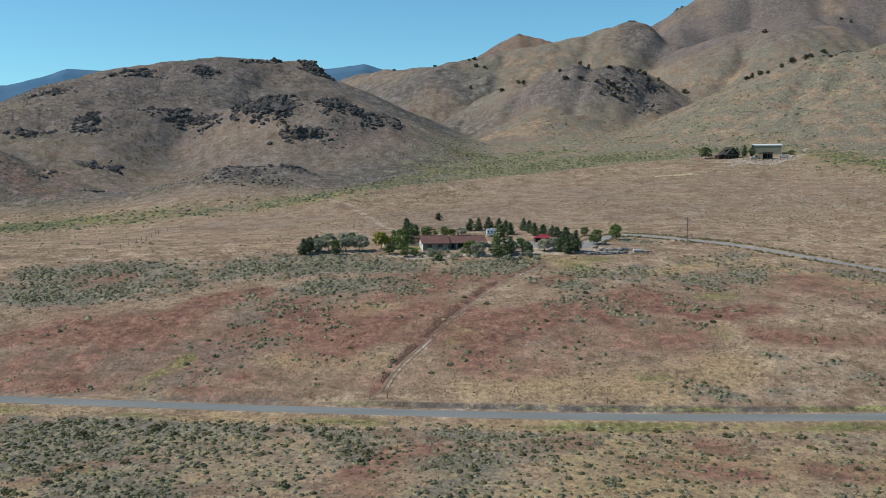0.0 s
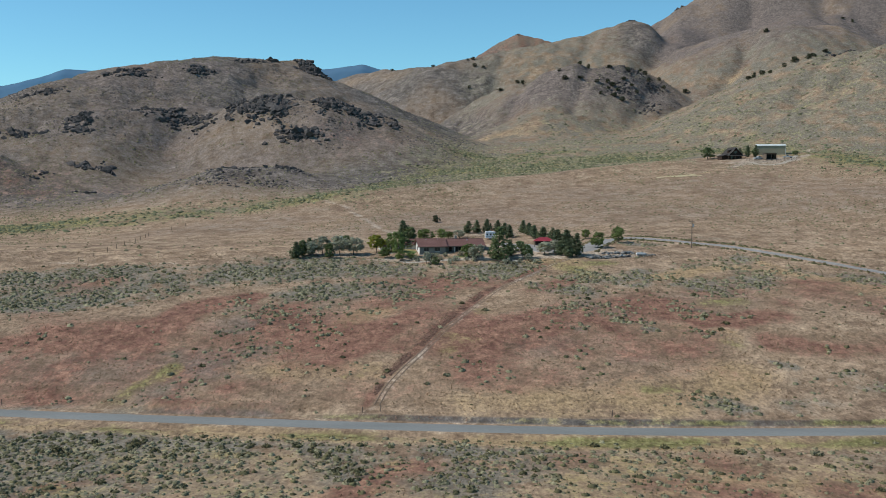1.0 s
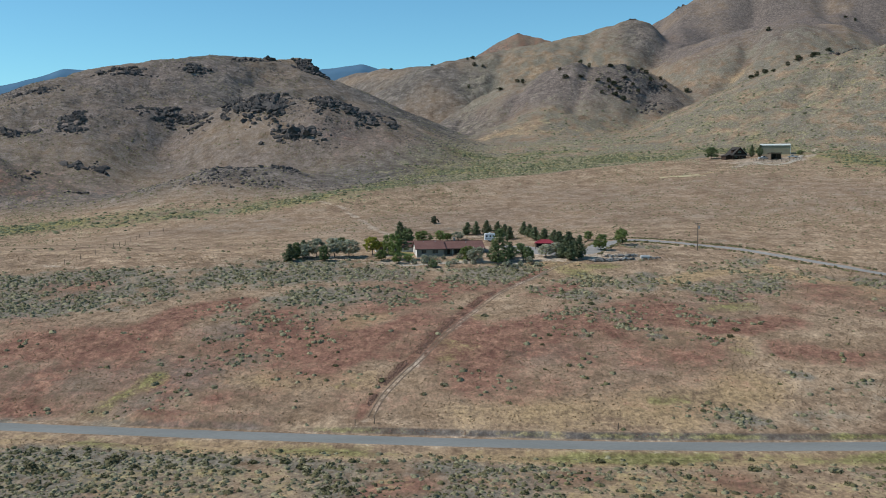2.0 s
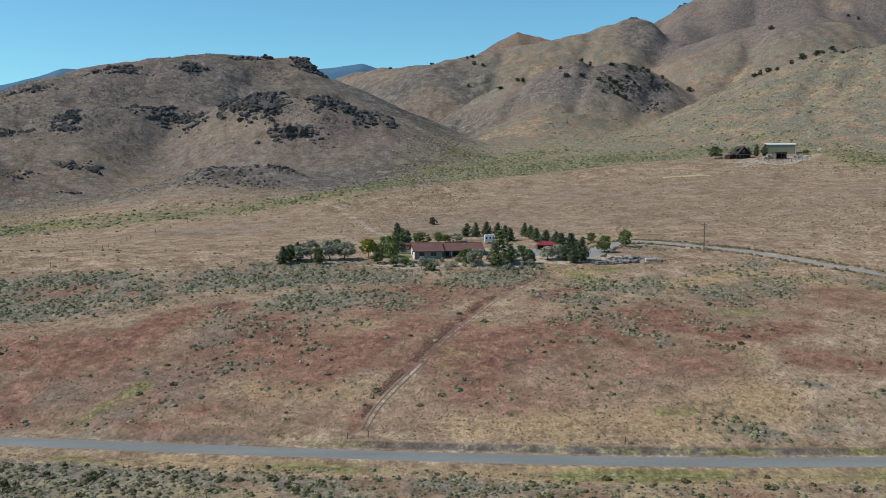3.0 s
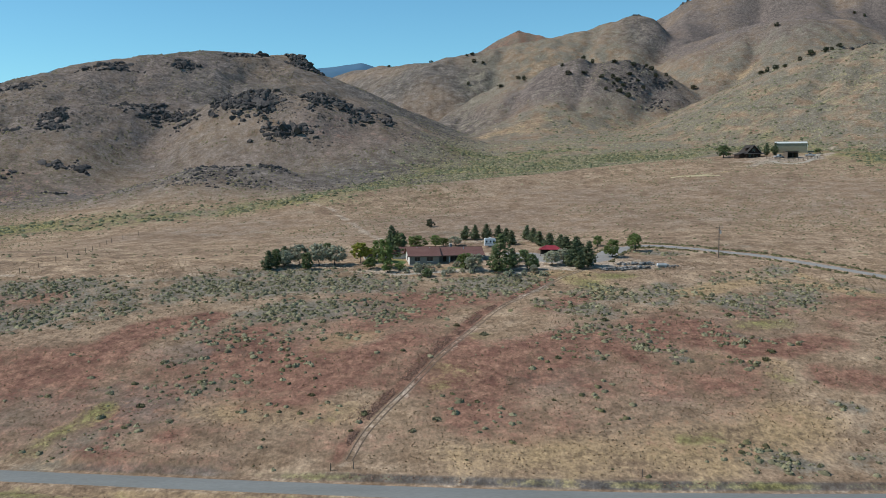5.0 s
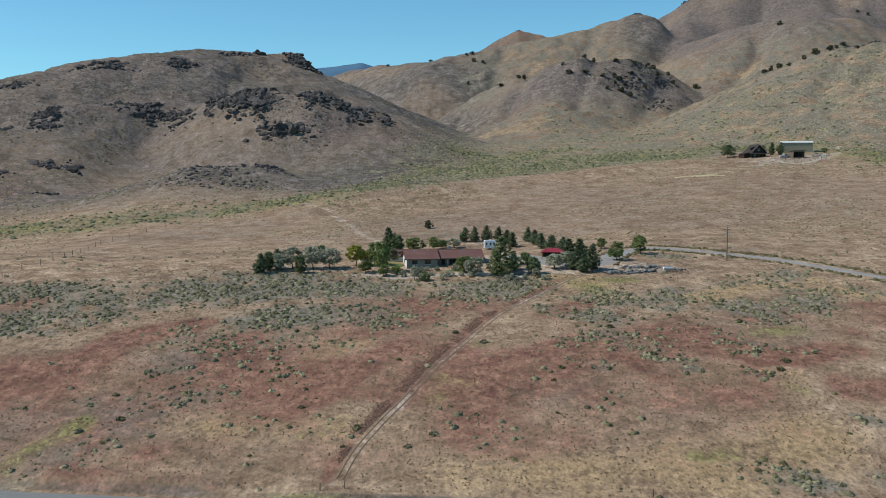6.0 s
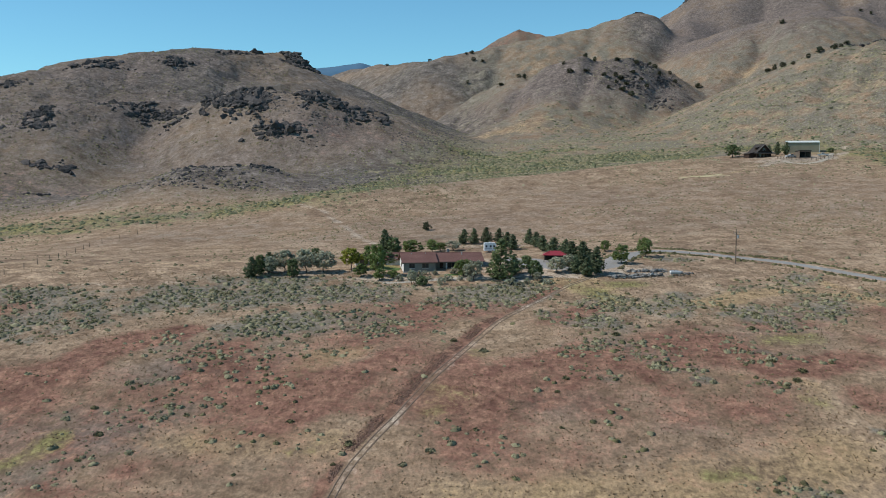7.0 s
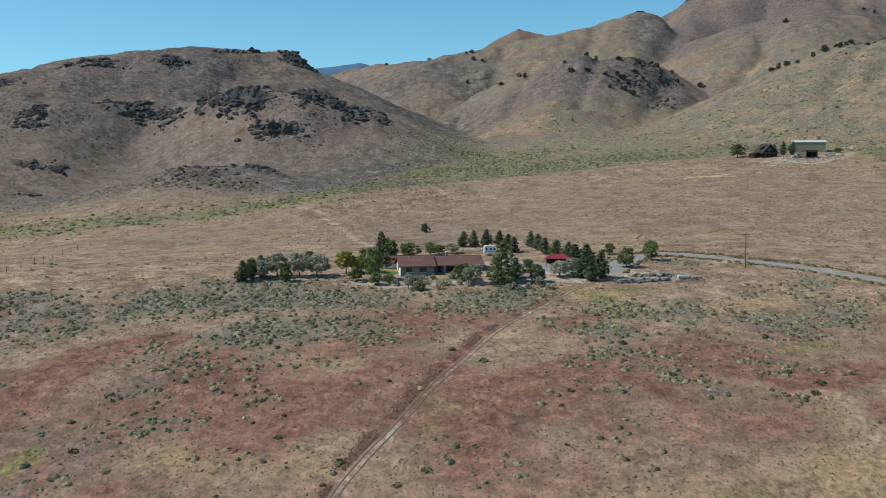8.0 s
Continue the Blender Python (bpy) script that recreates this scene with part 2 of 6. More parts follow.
def land_material():
    """Dry range land. What grows where comes from the cover attributes:
    cover: red cheatgrass, grey sage soil, bare dirt; growth: green, straw, dark hill soil with some painted shade."""
    m = bpy.data.materials.new("range_land")
    m.use_nodes = True
    t = m.node_tree
    n, link = t.nodes, t.links.new
    bsdf = n["Principled BSDF"]
    bsdf.inputs["Roughness"].default_value, bsdf.inputs["Specular IOR Level"].default_value = 0.95, 0.1
    where = n.new("ShaderNodeTexCoord")

    def noise_of(size, detail=6, rough=0.6, stretch=None):
        node = n.new("ShaderNodeTexNoise")
        node.inputs["Scale"].default_value, node.inputs["Detail"].default_value, node.inputs["Roughness"].default_value = 1.0 / size, detail, rough
        vector = where.outputs["Object"]
        if stretch:
            mapping = n.new("ShaderNodeMapping")
            mapping.inputs["Scale"].default_value = stretch
            link(vector, mapping.inputs["Vector"])
            vector = mapping.outputs["Vector"]
        link(vector, node.inputs["Vector"])
        return node.outputs["Fac"]

    def math_of(kind, a, b):
        node = n.new("ShaderNodeMath")
        node.operation = kind
        for k, v in enumerate((a, b)):
            if isinstance(v, (int, float)):
                node.inputs[k].default_value = v
            else:
                link(v, node.inputs[k])
        return node.outputs[0]

    def ranged(value, lo, hi, to_lo=0.0, to_hi=1.0):
        node = n.new("ShaderNodeMapRange")
        for k, v in zip(("From Min", "From Max", "To Min", "To Max"), (lo, hi, to_lo, to_hi)):
            node.inputs[k].default_value = v
        link(value, node.inputs["Value"])
        return node.outputs["Result"]

    def blend(fac, a, b, kind="MIX"):
        node = n.new("ShaderNodeMix")
        node.data_type, node.blend_type = "RGBA", kind
        for socket, v in ((node.inputs["Factor"], fac), (node.inputs["A"], a), (node.inputs["B"], b)):
            if isinstance(v, (int, float)):
                socket.default_value = v
            elif isinstance(v, tuple):
                socket.default_value = (*v, 1)
            else:
                link(v, socket)
        return node.outputs["Result"]

    def attribute(name):
        node, split = n.new("ShaderNodeAttribute"), n.new("ShaderNodeSeparateColor")
        node.attribute_name = name
        link(node.outputs["Color"], split.inputs["Color"])
        return split.outputs, node.outputs["Alpha"]

    (cover, _), (growth, mauve) = attribute("cover"), attribute("growth")
    swell, mid, fine, speck = noise_of(38), noise_of(7, 7, 0.62), noise_of(1.3, 6, 0.72, (1, 0.75, 1)), noise_of(0.5, 3, 0.6, (1, 0.6, 1))
    streak = noise_of(3.2, 6, 0.65)
    base = blend(ranged(swell, 0.35, 0.65), LAND["tan"], LAND["brown"])
    base = blend(ranged(mid, 0.40, 0.68), base, LAND["pale"])

    def patchy(socket, sharp=2.2):
        grown = math_of("ADD", socket, ranged(mid, 0.3, 0.7, -0.24, 0.24))
        grown = math_of("ADD", grown, ranged(fine, 0.3, 0.7, -0.22, 0.22))
        node = n.new("ShaderNodeMapRange")
        node.inputs["From Min"].default_value, node.inputs["From Max"].default_value = 0.42 - 0.5 / sharp, 0.42 + 0.5 / sharp
        link(grown, node.inputs["Value"])
        return math_of("MULTIPLY", node.outputs["Result"], ranged(socket, 0.0, 0.12))

    base = blend(patchy(growth["Blue"], 1.1), base, blend(ranged(mid, 0.35, 0.65), LAND["hill"], LAND["hill_pale"]))
    base = blend(patchy(mauve, 1.2), base, blend(ranged(streak, 0.35, 0.65), LAND["mauve"], LAND["mauve_pale"]))
    base = blend(patchy(cover["Green"]), base, LAND["sage_soil"])
    base = blend(patchy(growth["Green"]), base, blend(ranged(streak, 0.35, 0.65), LAND["straw"], LAND["straw_pale"]))
    base = blend(patchy(cover["Red"]), base, blend(ranged(streak, 0.35, 0.65), LAND["red"], LAND["red_pale"]))
    base = blend(patchy(growth["Red"]), base, blend(ranged(fine, 0.35, 0.65), LAND["green"], LAND["green_pale"]))
    base = blend(patchy(cover["Blue"], 2.5), base, blend(ranged(fine, 0.35, 0.65), LAND["dirt"], LAND["dirt_pale"]))
    # tufts and gaps between them
    tufts = math_of("MULTIPLY", ranged(fine, 0.34, 0.66, 0.62, 1.38), ranged(speck, 0.3, 0.7, 0.75, 1.25))
    tufts = math_of("MULTIPLY", tufts, ranged(streak, 0.32, 0.68, 0.82, 1.18))
    tufts = math_of("MULTIPLY", tufts, ranged(mid, 0.32, 0.68, 0.86, 1.14))
    tufts = math_of("MULTIPLY", tufts, ranged(noise_of(16, 5, 0.6), 0.35, 0.65, 0.95, 1.05))
    # brush and stones speckling the hills
    clump = math_of("ADD", math_of("MULTIPLY", math_of("SUBTRACT", noise_of(3.0, 4, 0.7), 0.5), 1.7), math_of("MULTIPLY", math_of("SUBTRACT", noise_of(14, 4, 0.6), 0.5), 0.9))
    stony = ranged(math_of("ADD", growth["Blue"], math_of("MULTIPLY", mauve, 0.08)), 0.25, 0.9)
    tufts = math_of("MULTIPLY", tufts, math_of("ADD", math_of("MULTIPLY", clump, stony), 1.0))
    lum = n.new("ShaderNodeCombineColor")
    for k in ("Red", "Green", "Blue"):
        link(tufts, lum.inputs[k])
    base = blend(1.0, base, lum.outputs["Color"], "MULTIPLY")
    link(base, bsdf.inputs["Base Color"])
    rough = math_of("ADD", math_of("MULTIPLY", fine, 0.5), math_of("MULTIPLY", speck, 0.2))
    rough = math_of("ADD", rough, math_of("MULTIPLY", mid, 0.35))
    relief = n.new("ShaderNodeBump")
    relief.inputs["Strength"].default_value, relief.inputs["Distance"].default_value = 0.7, 0.5
    link(rough, relief.inputs["Height"])
    link(relief.outputs["Normal"], bsdf.inputs["Normal"])
    return m


# mauve and sage_soil lean slightly cool: distance haze tinted into the soil colours
LAND = {
    "tan": (0.268, 0.182, 0.115), "brown": (0.210, 0.142, 0.095), "pale": (0.350, 0.256, 0.172),
    "hill": (0.098, 0.088, 0.080), "hill_pale": (0.172, 0.145, 0.125), "sage_soil": (0.182, 0.158, 0.122),
    "straw": (0.345, 0.242, 0.134), "straw_pale": (0.300, 0.210, 0.122), "red": (0.176, 0.088, 0.064), "red_pale": (0.250, 0.142, 0.096),
    "mauve": (0.132, 0.106, 0.094), "mauve_pale": (0.175, 0.141, 0.122),
    "green": (0.148, 0.138, 0.050), "green_pale": (0.235, 0.205, 0.092), "dirt": (0.315, 0.250, 0.190), "dirt_pale": (0.370, 0.298, 0.228),
}
M = {
    "land": land_material(),
    "asphalt": surface("old_asphalt", (0.160, 0.164, 0.152), (0.226, 0.230, 0.216), 6, 0.85, 0.3, 0.25, stretch=(0.25, 1, 1)),
    "gravel": surface("pale_gravel", (0.215, 0.204, 0.190), (0.310, 0.298, 0.280), 3.5, 0.95, 0.5, 0.3),
    "track": surface("track_dirt", (0.152, 0.109, 0.078), (0.208, 0.151, 0.108), 2.2, 0.95, 0.5, 0.35),
    "sage": surface("sage_leaves", (0.160, 0.145, 0.084), (0.282, 0.256, 0.156), 0.5, 0.95, 0.5, 0.12, island=0.35),
    "brush": surface("dark_brush", (0.084, 0.076, 0.036), (0.170, 0.152, 0.076), 0.6, 0.9, 0.5, 0.12, island=0.35),
    "weeds": surface("dead_weeds", (0.140, 0.082, 0.060), (0.232, 0.140, 0.100), 0.6, 0.9, 0.5, 0.12, island=0.35),
    "creek": surface("creek_brush", (0.080, 0.090, 0.046), (0.150, 0.154, 0.084), 1.5, 0.9, 0.5, 0.2, island=0.35),
    "tuft": surface("dry_tufts", (0.250, 0.178, 0.112), (0.360, 0.268, 0.165), 2.0, 0.95, 0.2, 0.2, island=0.12, leaf=0.5),
    "pine": surface("pine_needles", (0.112, 0.138, 0.076), (0.200, 0.228, 0.126), 0.7, 0.8, 0.4, 0.12, island=0.3, each=0.2, leaf=0.45),
    "olive": surface("olive_leaves", (0.335, 0.332, 0.232), (0.490, 0.474, 0.360), 0.7, 0.8, 0.4, 0.12, island=0.3, each=0.15, leaf=0.45),
    "leaf": surface("green_leaves", (0.130, 0.175, 0.058), (0.250, 0.295, 0.102), 0.7, 0.75, 0.4, 0.12, island=0.3, each=0.2, leaf=0.45),
    "dark_leaf": surface("dark_leaves", (0.110, 0.145, 0.066), (0.205, 0.245, 0.108), 0.8, 0.75, 0.4, 0.12, island=0.3, each=0.15, leaf=0.45),
    "juniper": surface("juniper_needles", (0.058, 0.062, 0.036), (0.112, 0.116, 0.066), 0.8, 0.8, 0.4, 0.12, island=0.3, each=0.2, leaf=0.25),
    "yellow_leaf": surface("yellow_green_leaves", (0.250, 0.255, 0.040), (0.420, 0.390, 0.080), 0.8, 0.75, 0.4, 0.12, island=0.3, leaf=0.45),
    "bark": surface("bark", (0.060, 0.048, 0.038), (0.130, 0.108, 0.088), 0.6, 0.95, 0.8, 0.08, stretch=(1, 1, 0.25)),
    "rock": surface("basalt", (0.034, 0.031, 0.031), (0.112, 0.097, 0.090), 4.0, 0.9, 0.9, 0.7, island=0.25),
    "stone": surface("field_stone", (0.050, 0.049, 0.048), (0.300, 0.288, 0.272), 0.7, 0.9, 0.7, 0.12, island=0.3, each=0.7),
    "roof": surface("brown_shingles", (0.125, 0.062, 0.052), (0.190, 0.100, 0.084), 2.5, 0.9, 0.6, 0.22, stretch=(0.5, 1, 1)),
    "siding": surface("sage_siding", (0.185, 0.182, 0.160), (0.240, 0.236, 0.208), 2.0, 0.8, 0.2, 0.1),
    "pale_wall": surface("pale_wall", (0.620, 0.600, 0.560), (0.740, 0.720, 0.680), 2.0, 0.85, 0.2, 0.1),
    "trim": surface("white_trim", (0.680, 0.670, 0.640), (0.790, 0.780, 0.760), 1.0, 0.6, 0.1, 0.05),
    "red_metal": surface("red_metal_roof", (0.250, 0.030, 0.040), (0.330, 0.050, 0.062), 3.0, 0.45, 0.1, 0.2),
    "timber": surface("weathered_timber", (0.095, 0.070, 0.052), (0.190, 0.150, 0.118), 0.9, 0.9, 0.5, 0.06, stretch=(1, 1, 0.2)),
    "log": surface("dark_logs", (0.028, 0.016, 0.012), (0.060, 0.036, 0.026), 1.2, 0.8, 0.5, 0.1),
    "dark_roof": surface("dark_roofing", (0.032, 0.027, 0.024), (0.062, 0.052, 0.046), 1.5, 0.9, 0.5, 0.2),
    "green_metal": surface("green_sheet_metal", (0.245, 0.220, 0.152), (0.300, 0.272, 0.196), 3.0, 0.55, 0.2, 0.3),
    "roof_metal": surface("pale_sheet_metal", (0.560, 0.580, 0.540), (0.680, 0.700, 0.660), 3.0, 0.5, 0.2, 0.3),
    "white_paint": surface("white_enamel", (0.700, 0.705, 0.700), (0.810, 0.812, 0.805), 1.5, 0.35, 0.05, 0.1),
    "grey_paint": surface("grey_enamel", (0.300, 0.310, 0.320), (0.400, 0.410, 0.420), 1.5, 0.45, 0.05, 0.1),
    "steel": surface("galvanised_steel", (0.360, 0.365, 0.370), (0.480, 0.485, 0.490), 0.5, 0.45, 0.1, 0.05, metal=0.7),
    "rubber": surface("tyre_rubber", (0.018, 0.018, 0.018), (0.035, 0.034, 0.033), 0.3, 0.9, 0.2, 0.03),
    # near-black colour in place of shade inside open sheds; truck bed uses it too
    "dark_inside": surface("painted_inside_shade", (0.020, 0.019, 0.018), (0.040, 0.038, 0.035), 1.0, 0.9, 0.1, 0.2),
    "concrete": surface("pale_concrete", (0.400, 0.385, 0.350), (0.520, 0.500, 0.460), 2.0, 0.9, 0.3, 0.1),
    "sand": surface("garden_sand", (0.300, 0.255, 0.200), (0.430, 0.380, 0.315), 2.0, 0.95, 0.4, 0.25),
    "hay": surface("cut_hay", (0.400, 0.335, 0.195), (0.500, 0.430, 0.270), 3, 0.95, 0.4, 0.3),
    "lawn": surface("lawn_grass", (0.060, 0.105, 0.030), (0.105, 0.160, 0.048), 1.5, 0.9, 0.4, 0.15),
    # blue of distance haze painted straight into the mountain colour
    "far": surface("far_mountain_haze_tint", (0.050, 0.128, 0.215), (0.080, 0.160, 0.245), 260, 1.0, 0.0, 60),
}
glass = bpy.data.materials.new("window_glass")
glass.use_nodes = True
glass.node_tree.nodes["Principled BSDF"].inputs["Base Color"].default_value = (0.03, 0.035, 0.04, 1)
glass.node_tree.nodes["Principled BSDF"].inputs["Roughness"].default_value = 0.08
M["glass"] = glass

# ---------------------------------------------------------------- building blocks
def mesh_of(name, verts, faces, material, smooth=False):
    """A mesh from arrays; faces all of one size."""
    verts, faces = np.asarray(verts, float), np.asarray(faces, int)
    me = bpy.data.meshes.new(name)
    me.vertices.add(len(verts))
    me.vertices.foreach_set("co", verts.ravel())
    me.loops.add(faces.size)
    me.loops.foreach_set("vertex_index", faces.ravel())
    me.polygons.add(len(faces))
    me.polygons.foreach_set("loop_start", np.arange(0, faces.size, faces.shape[1]))
    me.polygons.foreach_set("use_smooth", np.full(len(faces), smooth))
    me.update(calc_edges=True)
    me.materials.append(material)
    return me


def part(name, bm, material, parent=None, label=""):
    """Links a bmesh as one mesh object under a thing or a part."""
    me = bpy.data.meshes.new(name)
    bm.to_mesh(me)
    bm.free()
    me.materials.append(material)
    ob = new(name, me)
    ob.parent = parent
    return tagged(ob, label)


def thing(name, label, category, place=Matrix(), group="", kind=""):
    """An empty at a thing's base, to which its parts belong."""
    ob = tagged(new(name), label, category, group, kind)
    ob.matrix_basis = place
    return ob


def boxes(*items, bevel=0.0):
    """A bmesh of boxes (x0, x1, y0, y1, z0, z1)."""
    bm = bmesh.new()
    for x0, x1, y0, y1, z0, z1 in items:
        bmesh.ops.create_cube(bm, size=1, matrix=Matrix.LocRotScale(((x0 + x1) / 2, (y0 + y1) / 2, (z0 + z1) / 2), None, (x1 - x0, y1 - y0, z1 - z0)))
    if bevel:
        bmesh.ops.bevel(bm, geom=bm.edges[:], offset=bevel, segments=1, affect="EDGES")
    return bm


def tube(p, q, r0, r1, sides=8, bm=None):
    """A tapered round bar from p to q."""
    bm = bm or bmesh.new()
    p, q = Vector(p), Vector(q)
    turn = (q - p).to_track_quat("Z", "Y").to_matrix().to_4x4()
    bmesh.ops.create_cone(bm, cap_ends=True, segments=sides, radius1=r0, radius2=r1, depth=(q - p).length, matrix=Matrix.Translation((p + q) / 2) @ turn)
    return bm


def slab(corners, thick):
    """A flat plate with the given upper corners, thick downwards."""
    bm = bmesh.new()
    top = [bm.verts.new(c) for c in corners]
    low = [bm.verts.new((c[0], c[1], c[2] - thick)) for c in corners]
    bm.faces.new(top)
    bm.faces.new(low[::-1])
    for k in range(len(top)):
        bm.faces.new((top[k - 1], low[k - 1], low[k], top[k]))
    bmesh.ops.recalc_face_normals(bm, faces=bm.faces[:])
    return bm


def prism(outline, y0, y1):
    """An upright outline of (x, z) drawn out from y0 to y1."""
    bm = bmesh.new()
    a = [bm.verts.new((x, y0, z)) for x, z in outline]
    b = [bm.verts.new((x, y1, z)) for x, z in outline]
    bm.faces.new(a)
    bm.faces.new(b[::-1])
    for k in range(len(a)):
        bm.faces.new((a[k - 1], b[k - 1], b[k], a[k]))
    bmesh.ops.recalc_face_normals(bm, faces=bm.faces[:])
    return bm


def height(x, y):
    return float(ground(np.array([float(x)]), np.array([float(y)]))[0])


def on_land(x, y, turn=0.0, size=1.0, sink=0.0):
    return pose(x, y, height(x, y) - sink, 0, 0, turn) @ Matrix.Diagonal((size, size, size, 1))


# ---------------------------------------------------------------- what grows where
CREEK = [(-330, 440), (-230, 452), (-178, 458), (-128, 472), (-80, 484), (-55, 520), (-40, 548), (-15, 590), (5, 615), (30, 650)]
CREEK_EAST = [(5, 600), (40, 590), (83, 633), (125, 640), (175, 600), (200, 540), (215, 470), (260, 430)]
TRAIL = [(-25, 200), (-22.6, 204), (-21.9, 209), (-20.6, 215), (-18, 222.5), (-14.7, 231.5), (-11, 242), (-6.2, 254), (-2.8, 265), (0.6, 275), (4.3, 283), (9.2, 292), (14.7, 301), (19.5, 309), (25, 316)]
DRIVE = [(12, 343), (22, 333), (31, 329), (35, 340), (41, 350), (47, 353), (53, 351.5), (59.4, 348.5), (66, 344.5), (72.5, 340.5), (78.5, 336), (84.3, 331.5), (90, 325.5), (97, 318.5), (108, 308), (130, 288), (160, 258), (200, 225)]
YARD_LANE = [(-78, 470), (-66, 459), (-54, 428), (-41, 390), (-33, 372), (-28, 358)]
UPPER_LANE = [(126, 531), (134, 543), (145, 558), (160, 555), (170, 562), (180, 575), (188, 600)]


LOOP_LANE = [(128, 534), (135, 541), (146, 541), (158, 544), (166, 551), (168, 562)]
WEST_LANE = [(-140, 310), (-110, 308.5), (-90, 309.5), (-72, 313)]


# drifts on the slope above the road and the flat below it: amount, half width, line
SAGE_WEST = [(1.0, 12, (-125, 268), (-102, 277), (-95, 287), (-78, 294), (-67, 299), (-51, 306), (-41, 309), (-34, 304)), (0.9, 10, (-135, 292), (-111, 294), (-95, 294)), (1.0, 9, (-50, 276), (-42, 276), (-34, 280), (-24, 276)), (0.52, 8, (-64, 263), (-54, 256), (-46, 253), (-41, 259)),
             (0.9, 2, (-65, 242), (-55, 243), (-46, 245)), (0.6, 4, (-71, 233), (-64, 234), (-57, 238)), (0.6, 2, (-77, 232), (-72, 232)), (0.5, 3, (-67, 215), (-61, 220)), (0.6, 2, (-32, 254), (-23, 260)), (0.9, 2, (-95, 206), (-88, 207)), (0.7, 2, (-90, 225), (-85, 227)), (0.5, 5, (-75, 204), (-67, 215), (-58, 228), (-48, 238), (-41, 244))]
SAGE_EAST = [(1.0, 8, (-8, 296), (2, 299), (8, 306)), (1.0, 6, (18, 282), (25, 274)), (1.1, 7, (27, 291), (40, 286), (49, 294)), (1.0, 7, (50, 290), (56, 287), (64, 279), (73, 288)), (0.7, 5, (73, 303), (78, 295)), (0.5, 5, (60, 305), (80, 319)), (0.5, 7, (17, 259), (25, 261), (32, 257)),
             (0.6, 2, (17, 247), (23, 244)), (1.0, 2, (32, 250), (38, 247)), (0.8, 1.5, (38, 243), (40, 243)), (1.0, 3, (47, 262), (54, 254), (62, 255)), (0.8, 2, (48, 251), (53, 251)), (0.9, 1.5, (47, 241), (55, 240))]
SAGE_LOW = [(0.4, 4, (-6, 224), (1, 216)), (0.6, 2, (38, 267), (47, 270)), (0.6, 3, (41, 209), (50, 205)), (0.7, 3, (59, 206), (68, 209)), (0.7, 2, (62, 226), (67, 224)), (0.6, 3, (66, 217), (77, 220)), (0.5, 4, (75, 215), (85, 214)), (0.6, 6, (90, 300), (115, 285)), (0.45, 5, (95, 262), (125, 255))]
RED_WEST = [(1.0, 6, (-98, 236), (-86, 244), (-81, 248), (-77, 258), (-72, 266), (-66, 270)), (0.6, 6, (-121, 235), (-107, 243), (-83, 248)), (0.9, 5, (-35, 242), (-29, 247), (-23, 250), (-19, 254)), (0.6, 4, (-28, 235), (-20, 233), (-16, 241)), (0.6, 3, (-58, 230), (-48, 233)),
            (0.55, 3, (-72, 217), (-62, 213), (-54, 215)), (0.6, 8, (-19, 276), (-10, 294), (0, 289)), (0.6, 3, (-69, 158), (-66, 162), (-62, 166)), (0.62, 5, (-21, 156), (-16, 167), (-10, 172)), (0.6, 3, (-76, 150), (-72, 154)), (0.5, 3, (-24, 149), (-16, 149)), (0.5, 4, (-60, 205), (-40, 206)), (0.8, 6, (-63, 208), (-52, 214), (-44, 220), (-34, 232), (-22, 243)), (0.6, 4, (-90, 211), (-78, 214))]
RED_EAST = [(0.7, 6, (-6, 245), (2, 246), (10, 252), (18, 258)), (0.6, 5, (1, 237), (12, 234), (21, 230)), (1.0, 4, (22, 252), (27, 249), (30, 245)), (0.9, 7, (36, 263), (43, 269), (44, 258)), (1.2, 5, (45, 254), (53, 250), (59, 250), (70, 255)), (0.6, 6, (65, 273), (74, 266)), (0.5, 5, (12, 277), (23, 287)),
            (0.8, 6, (70, 238), (82, 235), (95, 239)), (0.55, 6, (27, 162), (40, 160)), (0.5, 5, (37, 177), (43, 171)), (0.5, 6, (3, 172), (14, 176)), (0.5, 6, (55, 163), (63, 158)), (0.5, 8, (95, 270), (125, 262))]
STRAWS = [(0.5, 5, (-46, 222), (-36, 224), (-26, 220)), (0.95, 3, (-78, 205), (-76, 211), (-73, 218), (-69, 226)), (0.5, 4, (-38, 244), (-32, 255), (-26, 260)), (0.9, 8, (18, 314), (24, 306), (29, 294)), (0.8, 4, (51, 293), (70, 307), (87, 298)), (0.8, 3, (83, 316), (87, 298), (110, 280)),
          (0.75, 9, (-2, 208), (16, 206), (34, 209), (50, 216)), (0.5, 2, (46, 243), (59, 240)), (0.5, 2, (-81, 205), (-64, 203)), (0.4, 5, (-56, 226), (-39, 219), (-24, 219))]
GREENS = [(0.5, 4, (56, 264), (65, 266)), (0.45, 2, (-3, 257), (2, 258)), (0.4, 3, (56, 236), (57, 234)), (0.4, 3, (-10, 241), (-8, 229)), (0.4, 2, (34, 213), (39, 213)), (0.5, 3, (-77, 207), (-75, 213), (-70, 225)), (0.45, 4, (19, 312), (28, 296)), (0.35, 3, (-6, 239), (-3, 234)), (0.35, 2, (-32, 217), (-27, 220))]


